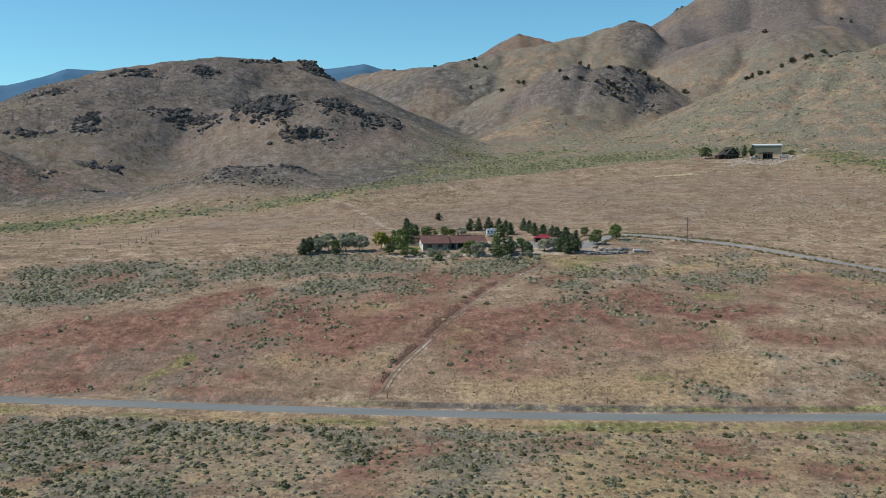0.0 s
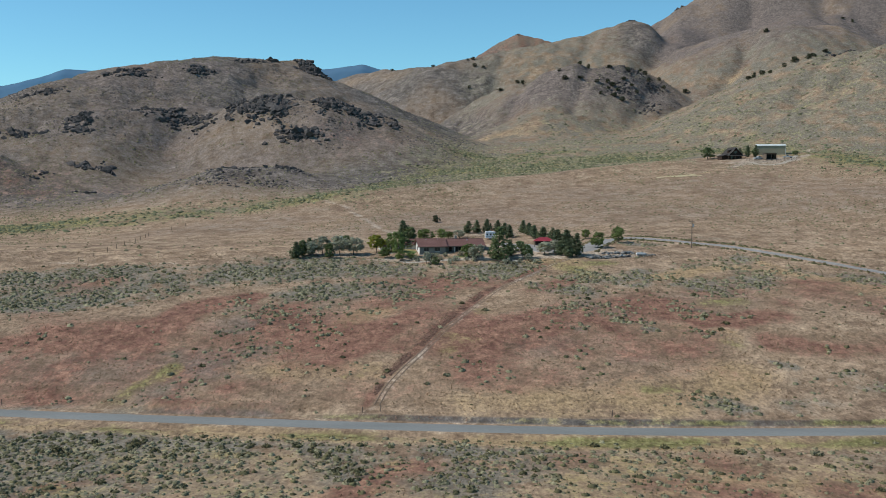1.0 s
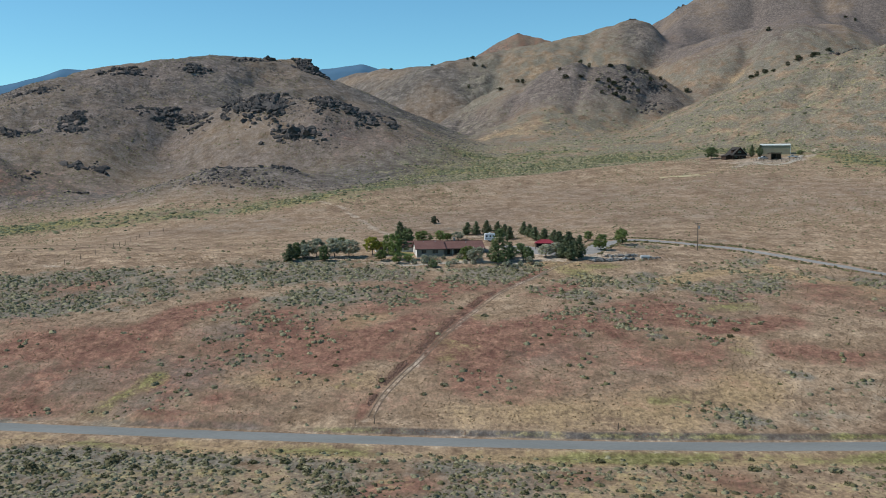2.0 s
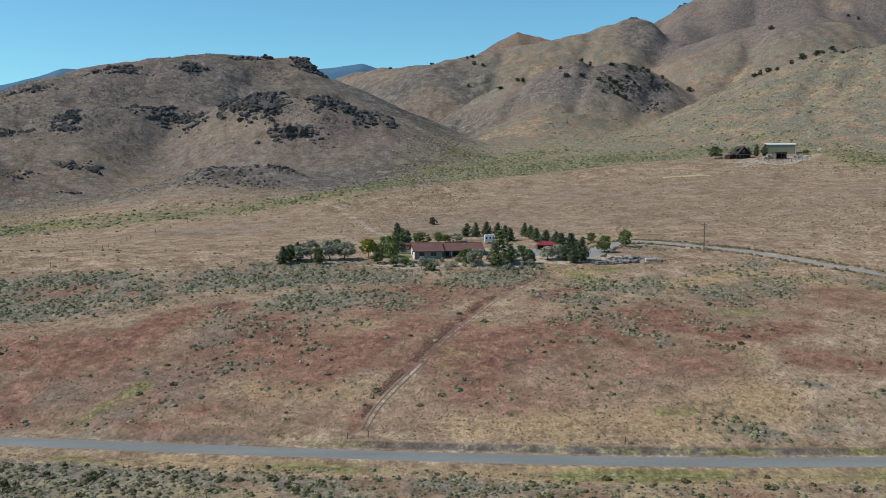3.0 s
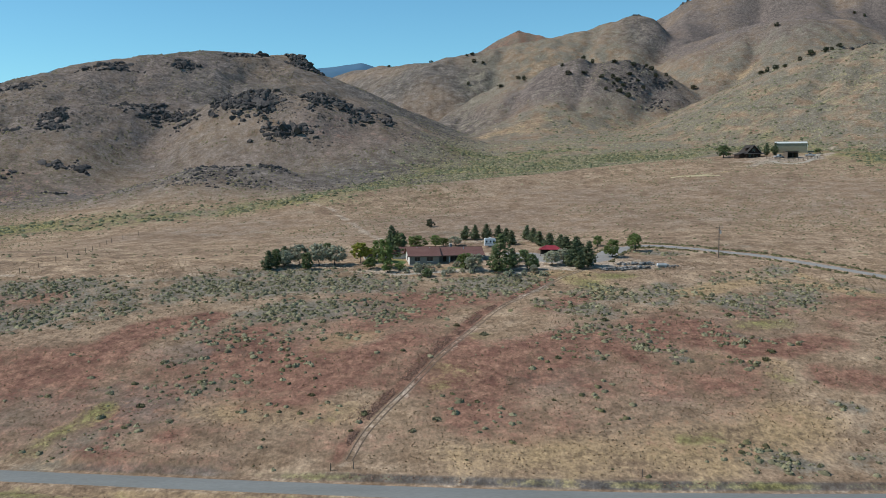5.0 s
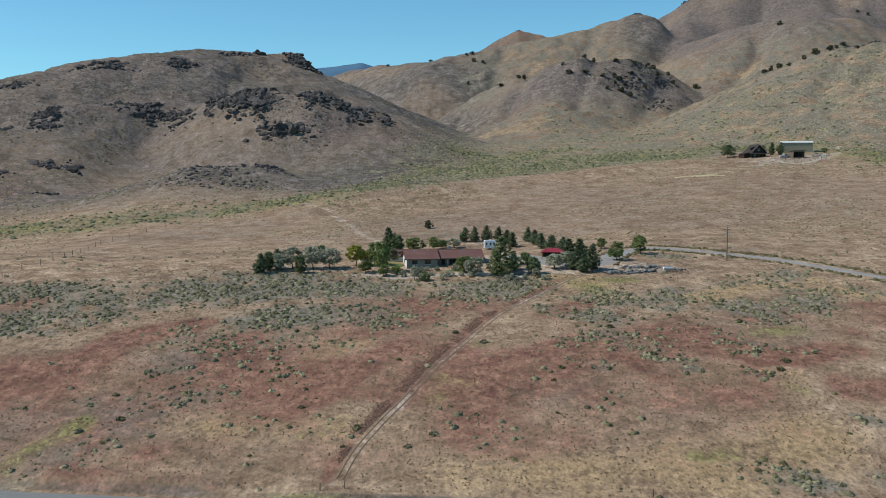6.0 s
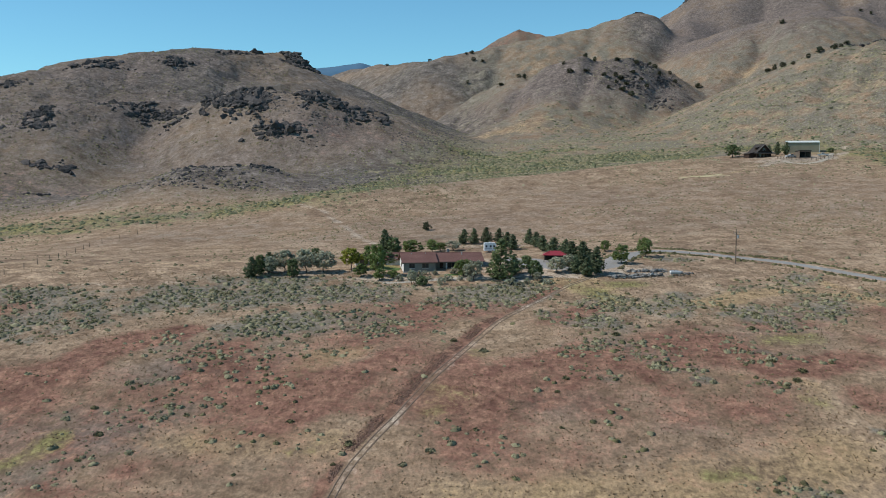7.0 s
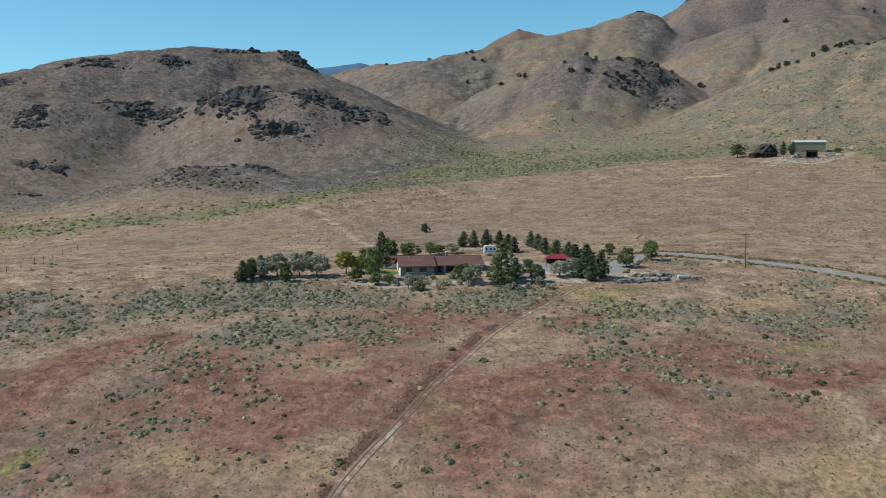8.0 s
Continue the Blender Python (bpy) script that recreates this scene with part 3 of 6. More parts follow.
def drifts(x, y, rows):
    """Long uneven drifts of growth, 0 to about 1, in the valley below the house."""
    out = np.zeros(np.shape(x))
    near = y < 345
    px, py = x[near], y[near]
    wx, wy = px + 2.6 * fbm(px, py, 13, 4, 0.6), py + 2.6 * fbm(px + 55, py, 13, 4, 0.6)
    best = np.zeros(px.shape)
    for amount, wide, *line in rows:
        best = np.maximum(best, amount * step(1.75 * wide, 0.15 * wide, along(wx, wy, line)[0]))
    out[near] = best
    return out


def past_brow(x, y):
    """Metres beyond the brow where the upper pasture gives way to the brushy flat."""
    return y - np.interp(x, (-400, -120, -70, -44, 1, 33, 67, 113, 160, 220), (520, 505, 489, 498, 513, 528, 543, 588, 600, 540))


def sage_cover(x, y):
    """How thickly sagebrush grows, 0 to 1."""
    near = step(187, 178, y - (road_y(x) - 192)) * (0.62 + 0.34 * step(-40, -75, x) - 0.34 * step(5, 50, x))
    near = near * (1 - 0.85 * drifts(x, y, RED_WEST))
    d = np.maximum(near, drifts(x, y, SAGE_WEST + SAGE_EAST + SAGE_LOW))
    for cx, cy, rx, ry, amount in ((-150, 268, 50, 14, 0.6), (-52, 314, 26, 9, 0.9), (0, 308, 17, 5, 1.0), (92, 300, 18, 6, 0.4), (50, 340, 9, 5, 0.5), (80, 352, 14, 5, 0.4), (-18, 395, 16, 8, 0.5), (-90, 405, 40, 14, 0.2)):
        d = np.maximum(d, amount * blob(x, y, cx, cy, rx, ry))
    d = np.maximum(d, 0.66 * step(-2, 6, past_brow(x, y)) * (1 - 0.9 * blob(x, y, 88, 930, 125, 68)) * (1 - 0.7 * blob(x, y, 172, 1170, 50, 70)) * step(-75, -30, x - 0.04 * (y - 500)) * (1 - 0.1 * step(690, 800, y)) * (1 - step(1010, 1090, y) * step(150, 215, x - 0.03 * (y - 1000))))
    d = np.maximum(d, 0.5 * np.exp(-((along(x, y, CREEK)[0]) / 16) ** 2))
    d = np.maximum(d, 0.10 * step(330, 350, y) * step(620, 560, y))
    return np.clip(d * (0.85 + 0.80 * fbm(x, y * 0.8, 9, 4, 0.65)), 0, 1)


def red_cover(x, y):
    """Where cheatgrass has dried to red, in long slanting swaths."""
    d = 0.60 * step(202, 210, y) * step(312, 285, y) * np.clip(0.60 + 1.2 * fbm(x + 40, y, 40, 3), 0, 1.0)
    d = np.maximum(d, drifts(x, y, RED_WEST + RED_EAST))
    d = np.maximum(d, 0.9 * np.exp(-(along(x, y, [(p[0] - 2.2, p[1]) for p in TRAIL[1:]])[0] / 1.6) ** 2))
    d = np.maximum(d, 0.28 * blob(x, y, -250, 560, 110, 40))
    d = np.maximum(d, 0.16 * blob(x, y, -80, 640, 80, 40, 25))
    d = np.maximum(d, 0.40 * step(1650, 1750, y))
    return np.clip(d * (0.9 + 0.6 * fbm(x, y, 16, 4)), 0, 1)


def mauve_cover(x, y):
    """Dull purple-brown ground: thin old grass and the smooth high slopes."""
    d = 0.95 * step(1010, 1090, y) * step(150, 215, x - 0.03 * (y - 1000))
    for cx, cy, rx, ry, amount, turn in ((-62, 226, 14, 10, 0.6, 30), (-52, 250, 18, 9, 0.6, 10), (12, 236, 16, 8, 0.4, 0), (34, 228, 9, 7, 0.35, 0), (88, 930, 125, 65, 1.0, 0), (270, 1060, 110, 60, 0.8, 0),
                                         (170, 1180, 60, 60, 0.4, 0), (290, 830, 150, 80, 0.6, 0), (-230, 690, 130, 70, 0.65, 20), (-250, 790, 130, 50, 0.7, 40), (-140, 545, 50, 24, 0.7, 0), (60, 470, 110, 45, 0.20, 10), (-40, 420, 140, 45, 0.22, 0), (120, 440, 100, 60, 0.18, 0), (55, 268, 20, 8, 0.3, 0), (-110, 640, 90, 40, 0.55, 20)):
        d = np.maximum(d, amount * blob(x, y, cx, cy, rx, ry, turn))
    return np.clip(d * (0.9 + 0.6 * fbm(x + 70, y, 40, 4)), 0, 1)


def straw_cover(x, y):
    off = y - road_y(x)
    d = 0.85 * np.exp(-((off + 7.5) / 4.5) ** 2)
    d = np.maximum(d, drifts(x, y, STRAWS))
    d = np.maximum(d, step(184, 174, y) * (0.30 + 0.16 * step(-50, -20, x)))
    for cx, cy, rx, ry, amount, turn in ((5, 168, 40, 16, 0.45, 0), (76, 305, 26, 9, 0.5, -25), (100, 280, 26, 10, 0.6, -30), (95, 510, 14, 3, 1.0, 8), (-130, 338, 90, 20, 0.3, 0), (15, 825, 50, 22, 0.36, 0), (75, 815, 40, 14, 0.32, 0), (125, 835, 50, 14, 0.32, 0),
                                         (195, 880, 22, 36, 0.6, 40), (238, 985, 26, 9, 0.55, 55), (230, 700, 60, 26, 0.30, 0)):
        d = np.maximum(d, amount * blob(x, y, cx, cy, rx, ry, turn))
    d = np.maximum(d, 0.7 * np.exp(-(along(x, y, [(82, 506), (90, 508), (97, 506), (112, 516), (126, 531)])[0] / 1.6) ** 2))
    return np.clip(d * (0.85 + 0.6 * fbm(x, y + 90, 30, 3)), 0, 1)


def green_cover(x, y):
    a, _ = along(x, y, CREEK)
    b, _ = along(x, y, CREEK_EAST)
    off = y - road_y(x)
    d = np.maximum(0.62 * np.exp(-(a / 20) ** 2), 0.6 * np.exp(-(b / 26) ** 2))
    d = np.maximum(d, 1.0 * np.exp(-((off + 7.2) / 3.2) ** 2) * np.clip(0.75 + 0.8 * fbm(x, y, 20, 2) + 0.3 * step(-20, 10, x), 0, 1))
    d = np.maximum(d, 0.75 * np.exp(-((off - 4.9) / 1.1) ** 2) * np.clip(0.75 + 0.8 * fbm(x, y, 20, 2), 0, 1) * step(-45, -15, x))
    d = np.maximum(d, 0.16 * step(580, 680, y) * step(0, 60, x) * step(960, 840, y) * (1 - 0.9 * blob(x, y, 88, 930, 125, 68)))
    d = np.maximum(d, drifts(x, y, GREENS))
    d = np.maximum(d, 0.20 * step(186, 176, y))
    for cx, cy, rx, ry, amount in ((5, 570, 70, 60, 0.8), (6, 645, 40, 30, 0.95), (40, 668, 30, 20, 0.75), (75, 610, 60, 36, 0.75), (140, 640, 70, 30, 0.35), (-60, 500, 50, 16, 0.55)):
        d = np.maximum(d, amount * blob(x, y, cx, cy, rx, ry) * step(-1, 5, past_brow(x, y)))
    for cx, cy, rx, ry, amount in ((32, 310, 9, 5, 0.5),  (-29, 334, 5, 3, 1.2), (-8, 322.5, 7, 2.0, 0.9), (-24, 322, 4, 2, 0.6)):
        d = np.maximum(d, amount * blob(x, y, cx, cy, rx, ry))
    return np.clip(d * (0.85 + 0.6 * fbm(x - 50, y, 18, 3)), 0, 1)


def dirt_cover(x, y):
    d = np.zeros(np.shape(x))
    for line, wide, amount in ((TRAIL, 1.2, 0.36), (YARD_LANE, 1.6, 0.55), (UPPER_LANE, 2.2, 0.9), (LOOP_LANE, 2.0, 0.8), (WEST_LANE, 1.2, 0.36), (DRIVE, 3.5, 0.4)):
        a, _ = along(x, y, line)
        d = np.maximum(d, amount * np.exp(-(a / wide) ** 2))
    for cx, cy, rx, ry, amount in ((10, 333, 26, 12, 0.8), (-26, 319, 14, 3, 0.8), (-4, 319, 26, 3.0, 0.75), (-48, 327, 18, 6, 0.55), (143, 549, 22, 8, 0.95), (150, 560, 26, 8, 0.8), (42, 320, 16, 5, 0.55), (30, 326, 18, 10, 0.85), (18, 322, 14, 7, 0.7), (5, 372, 22, 8, 0.5)):
        d = np.maximum(d, amount * blob(x, y, cx, cy, rx, ry))
    off = y - road_y(x)
    d = np.maximum(d, 0.25 * np.exp(-((np.abs(off) - 3.6) / 0.6) ** 2))
    return np.clip(d * (0.9 + 0.5 * fbm(x, y, 8, 3)), 0, 1)


def hill_cover(x, y):
    west = step(470, 560, y) * step(40, -40, x - 0.03 * (y - 700))
    west = west * (1 - 0.45 * blob(x, y, -70, 640, 70, 48, 25) - 0.2 * blob(x, y, -190, 590, 70, 30)) * (1 - 0.7 * blob(x, y, -15, 730, 55, 110))
    off = y - road_y(x)
    # dark strip at the foot of the road bank: its shading painted as ground colour
    west = np.maximum(west, 1.4 * step(6.2, 5.4, off) * step(3.6, 4.2, off) * (step(-40, -15, x) + 0.8 * step(-75, -65, x) * step(-38, -46, x)))
    d = np.maximum(0.85 * west, 0.5 * blob(x, y, -88, 220, 44, 16))
    # knob and back-hill rows: grey ground, with slope shade put into the colour too
    for cx, cy, rx, ry, amount in ((98, 932, 110, 60, 0.95), (-297, 584, 26, 22, 1.2), (172, 1170, 40, 60, 0.8), (300, 1040, 140, 80, 0.2), (340, 1250, 240, 210, 0.2), (150, 1180, 120, 60, 0.35), (60, 1000, 40, 30, 0.4), (-150, 560, 50, 25, 1.0)):
        d = np.maximum(d, amount * blob(x, y, cx, cy, rx, ry))
    return np.clip(d * (0.9 + 0.5 * fbm(x, y + 300, 70, 4)), 0, 1)


# ---------------------------------------------------------------- the ground, one sheet to the far hills
rows = np.concatenate([np.linspace(-650, 100, 34), np.arange(105, 184, 1.15), np.arange(184, 206, 0.45), np.arange(206, 460, 1.15), np.arange(460, 1450, 2.5), np.geomspace(1450, 4650, 100)])
cols = np.linspace(-1, 1, 660)
gx = cols[None, :] * (66 + 0.64 * np.maximum(rows, 120))[:, None] - (8 + 0.06 * np.maximum(rows, 0))[:, None]
gy = np.repeat(rows[:, None], len(cols), 1)
index = np.arange(gx.size).reshape(gx.shape)
quads = np.stack([index[:-1, :-1], index[:-1, 1:], index[1:, 1:], index[1:, :-1]], -1).reshape(-1, 4)
flat_x, flat_y = gx.ravel(), gy.ravel()
land = mesh_of("ground", np.stack([flat_x, flat_y, ground(flat_x, flat_y)], -1), quads, M["land"], True)
for layer, masks in (("cover", (red_cover, sage_cover, dirt_cover)), ("growth", (green_cover, straw_cover, hill_cover))):
    values = np.ones((len(flat_x), 4), np.float32)
    for k, mask in enumerate(masks):
        values[:, k] = mask(flat_x, flat_y)
    if layer == "growth":
        values[:, 3] = mauve_cover(flat_x, flat_y)
    land.color_attributes.new(layer, "FLOAT_COLOR", "POINT").data.foreach_set("color", values.ravel())
tagged(new("ground", land), "dry rangeland of tan grass, red cheatgrass and sage", "ground", kind="structure")


def ribbon(name, line, wide, lift, material, label, category, ragged=0.0, every=1.5, z_of=None, across=5):
    """A lane laid on the land along a line."""
    pts = []
    for p, q in zip(line[:-1], line[1:]):
        count = max(1, int(math.hypot(q[0] - p[0], q[1] - p[1]) / every))
        pts += [(p[0] + (q[0] - p[0]) * k / count, p[1] + (q[1] - p[1]) * k / count) for k in range(count)]
    pts = np.array(pts + [line[-1][:2]], float)
    for _ in range(6):
        pts[1:-1] = (pts[:-2] + 2 * pts[1:-1] + pts[2:]) / 4
    way = np.gradient(pts, axis=0)
    side = np.stack([-way[:, 1], way[:, 0]], -1) / np.linalg.norm(way, axis=1)[:, None]
    verts = []
    for k in range(across):
        u = -1 + 2 * k / (across - 1)
        half = wide / 2 * (1 + ragged * fbm(pts[:, 0] + 50 * np.sign(u), pts[:, 1], 6, 3))
        p = pts + side * (u * half)[:, None]
        z = (z_of(p[:, 0], p[:, 1]) if z_of else ground(p[:, 0], p[:, 1])) + lift - (0.22 if abs(u) == 1 else 0)
        verts.append(np.column_stack([p, z]))
    i = np.arange(across * len(pts)).reshape(across, len(pts))
    quads = np.stack([i[:-1, :-1], i[:-1, 1:], i[1:, 1:], i[1:, :-1]], -1).reshape(-1, 4)
    return tagged(new(name, mesh_of(name, np.concatenate(verts), quads[:, ::-1], material, True)), label, category, kind="structure")


def road_bed(x, y):
    return -0.1 + 0.3 * step(60, 140, np.abs(x + 10))


ribbon("road", [(x, float(road_y(np.array(float(x))))) for x in range(-390, 391, 10)], 6.3, 0.16, M["asphalt"], "worn grey asphalt county road between grassy verges", "road", 0.02, 4, road_bed)
ribbon("driveway", DRIVE, 3.2, 0.16, M["gravel"], "pale grey gravel driveway curving to the ranch house", "driveway", 0.2)
ribbon("gravel_yard", [(4, 346), (8, 339), (15, 333), (24, 328.5), (31, 330), (36, 341), (41, 350)], 10.5, 0.10, M["gravel"], "pale gravel yard beside the ranch house", "yard", 0.3)
ribbon("hay_strip", [(83, 506), (90, 507.5), (97, 507.5), (103, 510.5)], 1.6, 0.14, M["hay"], "pale strip of cut straw across the pasture", "straw", 0.6)
ribbon("hay_strip", [(90, 505), (97, 506), (105, 504.5)], 1.5, 0.15, M["hay"], "pale patch of cut straw on the pasture", "straw", 0.6)
ribbon("farm_lane", [(141, 549), (143, 537), (149, 536), (157, 544), (164, 554), (171, 570)], 3.4, 0.14, M["sand"], "pale bare-dirt lane looping past the corral", "lane", 0.4)
ribbon("lawn", [(-31, 332.6), (-24.0, 331.4)], 4.6, 0.10, M["lawn"], "small watered green lawn by the house", "lawn", 0.2)
ribbon("lawn", [(-11.5, 323.2), (-3.5, 323.6)], 1.7, 0.10, M["lawn"], "narrow green lawn in front of the porch", "lawn", 0.3)
for side in (-0.52, 0.52):
    ribbon("wheel_rut", [(x + side, y - 0.2 * side) for x, y in TRAIL[1:]], 0.36, 0.06, M["track"], "dusty wheel rut of a track through the grass", "track", 1.1, 0.8)
ribbon("garden_bed", [(-27, 315.5), (-19, 316), (-9, 319), (1, 318.5), (9, 314)], 3.0, 0.09, M["sand"], "pale sandy garden bed in front of the house", "garden bed", 0.5)

# far mountains, several kilometres off; their blue haze is put into the colour
for line in (FAR_WEST, FAR_GAP):
    pts = np.array(line, float)
    xs = np.arange(pts[0, 0], pts[-1, 0], 12.0)
    tops = np.interp(xs, pts[:, 0], pts[:, 2]) + 5 * fbm(xs, xs * 0, 120, 4)
    levels = np.linspace(0, 1, 14)
    px = np.repeat(xs[None], 14, 0)
    py = 4300 - 380 * (1 - levels[:, None]) + 25 * fbm(px, levels[:, None] * 300 + px * 0, 110, 4) * (1 - levels[:, None])
    pz = 100 + (tops[None] - 100) * levels[:, None]
    back = np.stack([px[-1], py[-1] + 350, pz[-1] * 0 + 100], -1)
    i = np.arange(15 * len(xs)).reshape(15, len(xs))
    quads = np.stack([i[:-1, :-1], i[:-1, 1:], i[1:, 1:], i[1:, :-1]], -1).reshape(-1, 4)
    verts = np.concatenate([np.stack([px, py, pz], -1).reshape(-1, 3), back])
    tagged(new("backdrop", mesh_of("backdrop", verts, quads, M["far"], True)), "mountain range far beyond the hills, its haze painted in as blue", "mountain", kind="structure")

# ---------------------------------------------------------------- plants as shapes
def lump(rng, detail, squash, jag, base=-0.25):
    """Vertices and triangles of a jagged rounded lump of about unit radius, its foot cut flat."""
    bm = bmesh.new()
    bmesh.ops.create_icosphere(bm, subdivisions=detail, radius=1)
    v = np.array([q.co for q in bm.verts])
    f = np.array([[q.index for q in face.verts] for face in bm.faces])
    bm.free()
    v = v * (1 + jag * (2 * rng.rand(len(v), 1) - 1))
    v[:, 2] = np.maximum(v[:, 2], base) * squash
    return v, f


def cards(rng, centres, count, spread, size, droop=0.0):
    """Small three-cornered leaf sprays round each centre: vertices and triangles."""
    c = np.repeat(np.asarray(centres, float), count, 0)
    n = len(c)
    away = rng.normal(size=(n, 3))
    away /= np.linalg.norm(away, axis=1)[:, None]
    c = c + away * spread * rng.rand(n, 1) ** 0.5
    a = rng.normal(size=(n, 3)) + away * 0.6 - np.array([0, 0, droop])
    a /= np.linalg.norm(a, axis=1)[:, None]
    b = np.cross(a, rng.normal(size=(n, 3)))
    b /= np.linalg.norm(b, axis=1)[:, None]
    s = size * (0.6 + 0.8 * rng.rand(n, 1))
    v = np.stack([c - a * s * 0.5 - b * s * 0.35, c - a * s * 0.3 + b * s * 0.45, c + a * s * 0.75], 1).reshape(-1, 3)
    return v, np.arange(3 * n).reshape(-1, 3)


def join(*pieces):
    verts, faces, total = [], [], 0
    for v, f in pieces:
        verts.append(v)
        faces.append(f + total)
        total += len(v)
    return np.concatenate(verts), np.concatenate(faces)


def shrub_shapes(seed, count, detail, sprays, squash=0.75):
    out = []
    for k in range(count):
        rng = np.random.RandomState(seed + k)
        body = lump(rng, detail, squash, 0.28)
        if sprays:
            dome = rng.normal(size=(sprays, 3))
            dome /= np.linalg.norm(dome, axis=1)[:, None]
            dome[:, 2] = np.abs(dome[:, 2]) * squash
            body = join(body, cards(rng, dome * 0.85, 1, 0.15, 0.5))
        out.append(body)
    return out


def strewn(name, shapes, x, y, size, material, label, category, seed, sink=0.08, tall=(0.8, 1.2), smooth=True):
    """Many alike small plants or stones, as one mesh of kind stuff."""
    rng = np.random.RandomState(seed)
    z = ground(x, y)
    kind = rng.randint(len(shapes), size=len(x))
    verts, faces, total = [], [], 0
    for k, (v, f) in enumerate(shapes):
        m = kind == k
        n = int(m.sum())
        if not n:
            continue
        turn = rng.rand(n) * 6.283
        c, s = np.cos(turn)[:, None], np.sin(turn)[:, None]
        r = size[m][:, None]
        wide = 0.8 + 0.5 * rng.rand(n, 1)
        vx, vy = v[None, :, 0] * r * wide, v[None, :, 1] * r
        vz = v[None, :, 2] * r * (tall[0] + (tall[1] - tall[0]) * rng.rand(n, 1))
        out = np.stack([x[m][:, None] + vx * c - vy * s, y[m][:, None] + vx * s + vy * c, z[m][:, None] + vz - sink * r], -1)
        verts.append(out.reshape(-1, 3))
        faces.append((f[None] + (np.arange(n) * len(v))[:, None, None]).reshape(-1, 3) + total)
        total += n * len(v)
    return tagged(new(name, mesh_of(name, np.concatenate(verts), np.concatenate(faces), material, smooth)), label, category, kind="stuff")


def scatter(seed, tries, y0, y1, chance, margin=14):
    """Random places in the wedge of the valley between y0 and y1, kept by chance(x, y)."""
    rng = np.random.RandomState(seed)
    y = np.sqrt(y0 * y0 + (y1 * y1 - y0 * y0) * rng.rand(tries))
    x = -(0.56 * y + margin) + rng.rand(tries) * (1.03 * y + 2 * margin)
    keep = rng.rand(tries) < chance(x, y)
    keep &= np.abs(y - road_y(x)) > 6.6
    for line, gap in ((TRAIL, 1.3), (DRIVE, 2.6), (YARD_LANE, 1.3)):
        keep &= along(x, y, line)[0] > gap
    keep &= ~((x > -34) & (x < 26) & (y > 318) & (y < 362))
    keep &= ~((x > 116) & (x < 180) & (y > 548) & (y < 606))
    return x[keep], y[keep], rng


def bushes(kind, seed, tries, y0, y1, chance, sizes, shapes, material, label, category):
    x, y, rng = scatter(seed, tries, y0, y1, chance)
    size = sizes[0] + (sizes[1] - sizes[0]) * rng.rand(len(x)) ** 1.8
    return strewn(kind, shapes, x, y, size, material, label, category, seed + 1)


def small_shapes(seed, count, sprays, squash=0.75):
    """Cheap jagged domes for shrubs seen from afar."""
    out = []
    for k in range(count):
        rng = np.random.RandomState(seed + k)
        ring = [np.stack([np.cos(a) * r, np.sin(a) * r, np.full(n, z)], -1) for n, r, z in ((7, 1.0, -0.1), (6, 0.82, 0.42)) for a in [np.arange(n) * 6.283 / n + rng.rand()]]
        v = np.concatenate(ring + [np.array([[0.1, 0, 0.85]])]) * (0.78 + 0.44 * rng.rand(14, 1))
        v[:, 2] *= squash
        f = [(i, (i + 1) % 7, 7 + i % 6) for i in range(7)] + [(7 + i, (i + 1) % 7, 7 + (i + 1) % 6) for i in range(6)] + [(7 + i, 7 + (i + 1) % 6, 13) for i in range(6)]
        body = (v, np.array(f))
        if sprays:
            dome = rng.normal(size=(sprays, 3))
            dome /= np.linalg.norm(dome, axis=1)[:, None]
            dome[:, 2] = np.abs(dome[:, 2]) * squash
            body = join(body, cards(rng, dome * 0.8, 1, 0.2, 0.6))
        out.append(body)
    return out


FULL = shrub_shapes(11, 6, 1, 10)
PLAIN = small_shapes(31, 8, 9)
SPECK = small_shapes(51, 6, 0)


def dot_shape(seed):
    """A low jagged mound of six faces, for brush a few hundred metres off."""
    rng = np.random.RandomState(seed)
    a = np.arange(6) * 1.047 + rng.rand()
    v = np.concatenate([np.stack([np.cos(a), np.sin(a), np.full(6, -0.1)], -1) * (0.75 + 0.5 * rng.rand(6, 1)), [[0.2 * rng.normal(), 0.2 * rng.normal(), 0.75]]])
    return v, np.array([(k, (k + 1) % 6, 6) for k in range(6)])


DOT = [dot_shape(540 + k) for k in range(8)]
bushes("sagebrush", 101, 26000, 118, 187, lambda x, y: sage_cover(x, y) ** 1.2 * 0.36, (0.20, 0.72), PLAIN, M["sage"], "low grey-green sagebrush dotted over the valley floor", "shrub")
bushes("dark_sagebrush", 111, 15000, 118, 187, lambda x, y: sage_cover(x, y) ** 1.3 * 0.34, (0.26, 0.80), PLAIN, M["brush"], "dark green scrub among the grey sagebrush", "shrub")
bushes("slope_sagebrush", 121, 90000, 197, 345, lambda x, y: sage_cover(x, y) ** 1.2 * 0.34 + 0.0015 + 0.06 * np.clip(fbm(x + 29, y, 15, 3) - 0.42, 0, 0.5), (0.22, 0.88), PLAIN, M["sage"], "grey-green sagebrush in drifts on the slope", "shrub")
bushes("slope_scrub", 131, 60000, 197, 345, lambda x, y: sage_cover(x, y) ** 1.5 * 0.30 + 0.0022 + 0.06 * np.clip(fbm(x + 31, y, 15, 3) - 0.42, 0, 0.5), (0.16, 0.74), PLAIN, M["brush"], "small dark shrubs sprinkled over the grassy slope", "shrub")
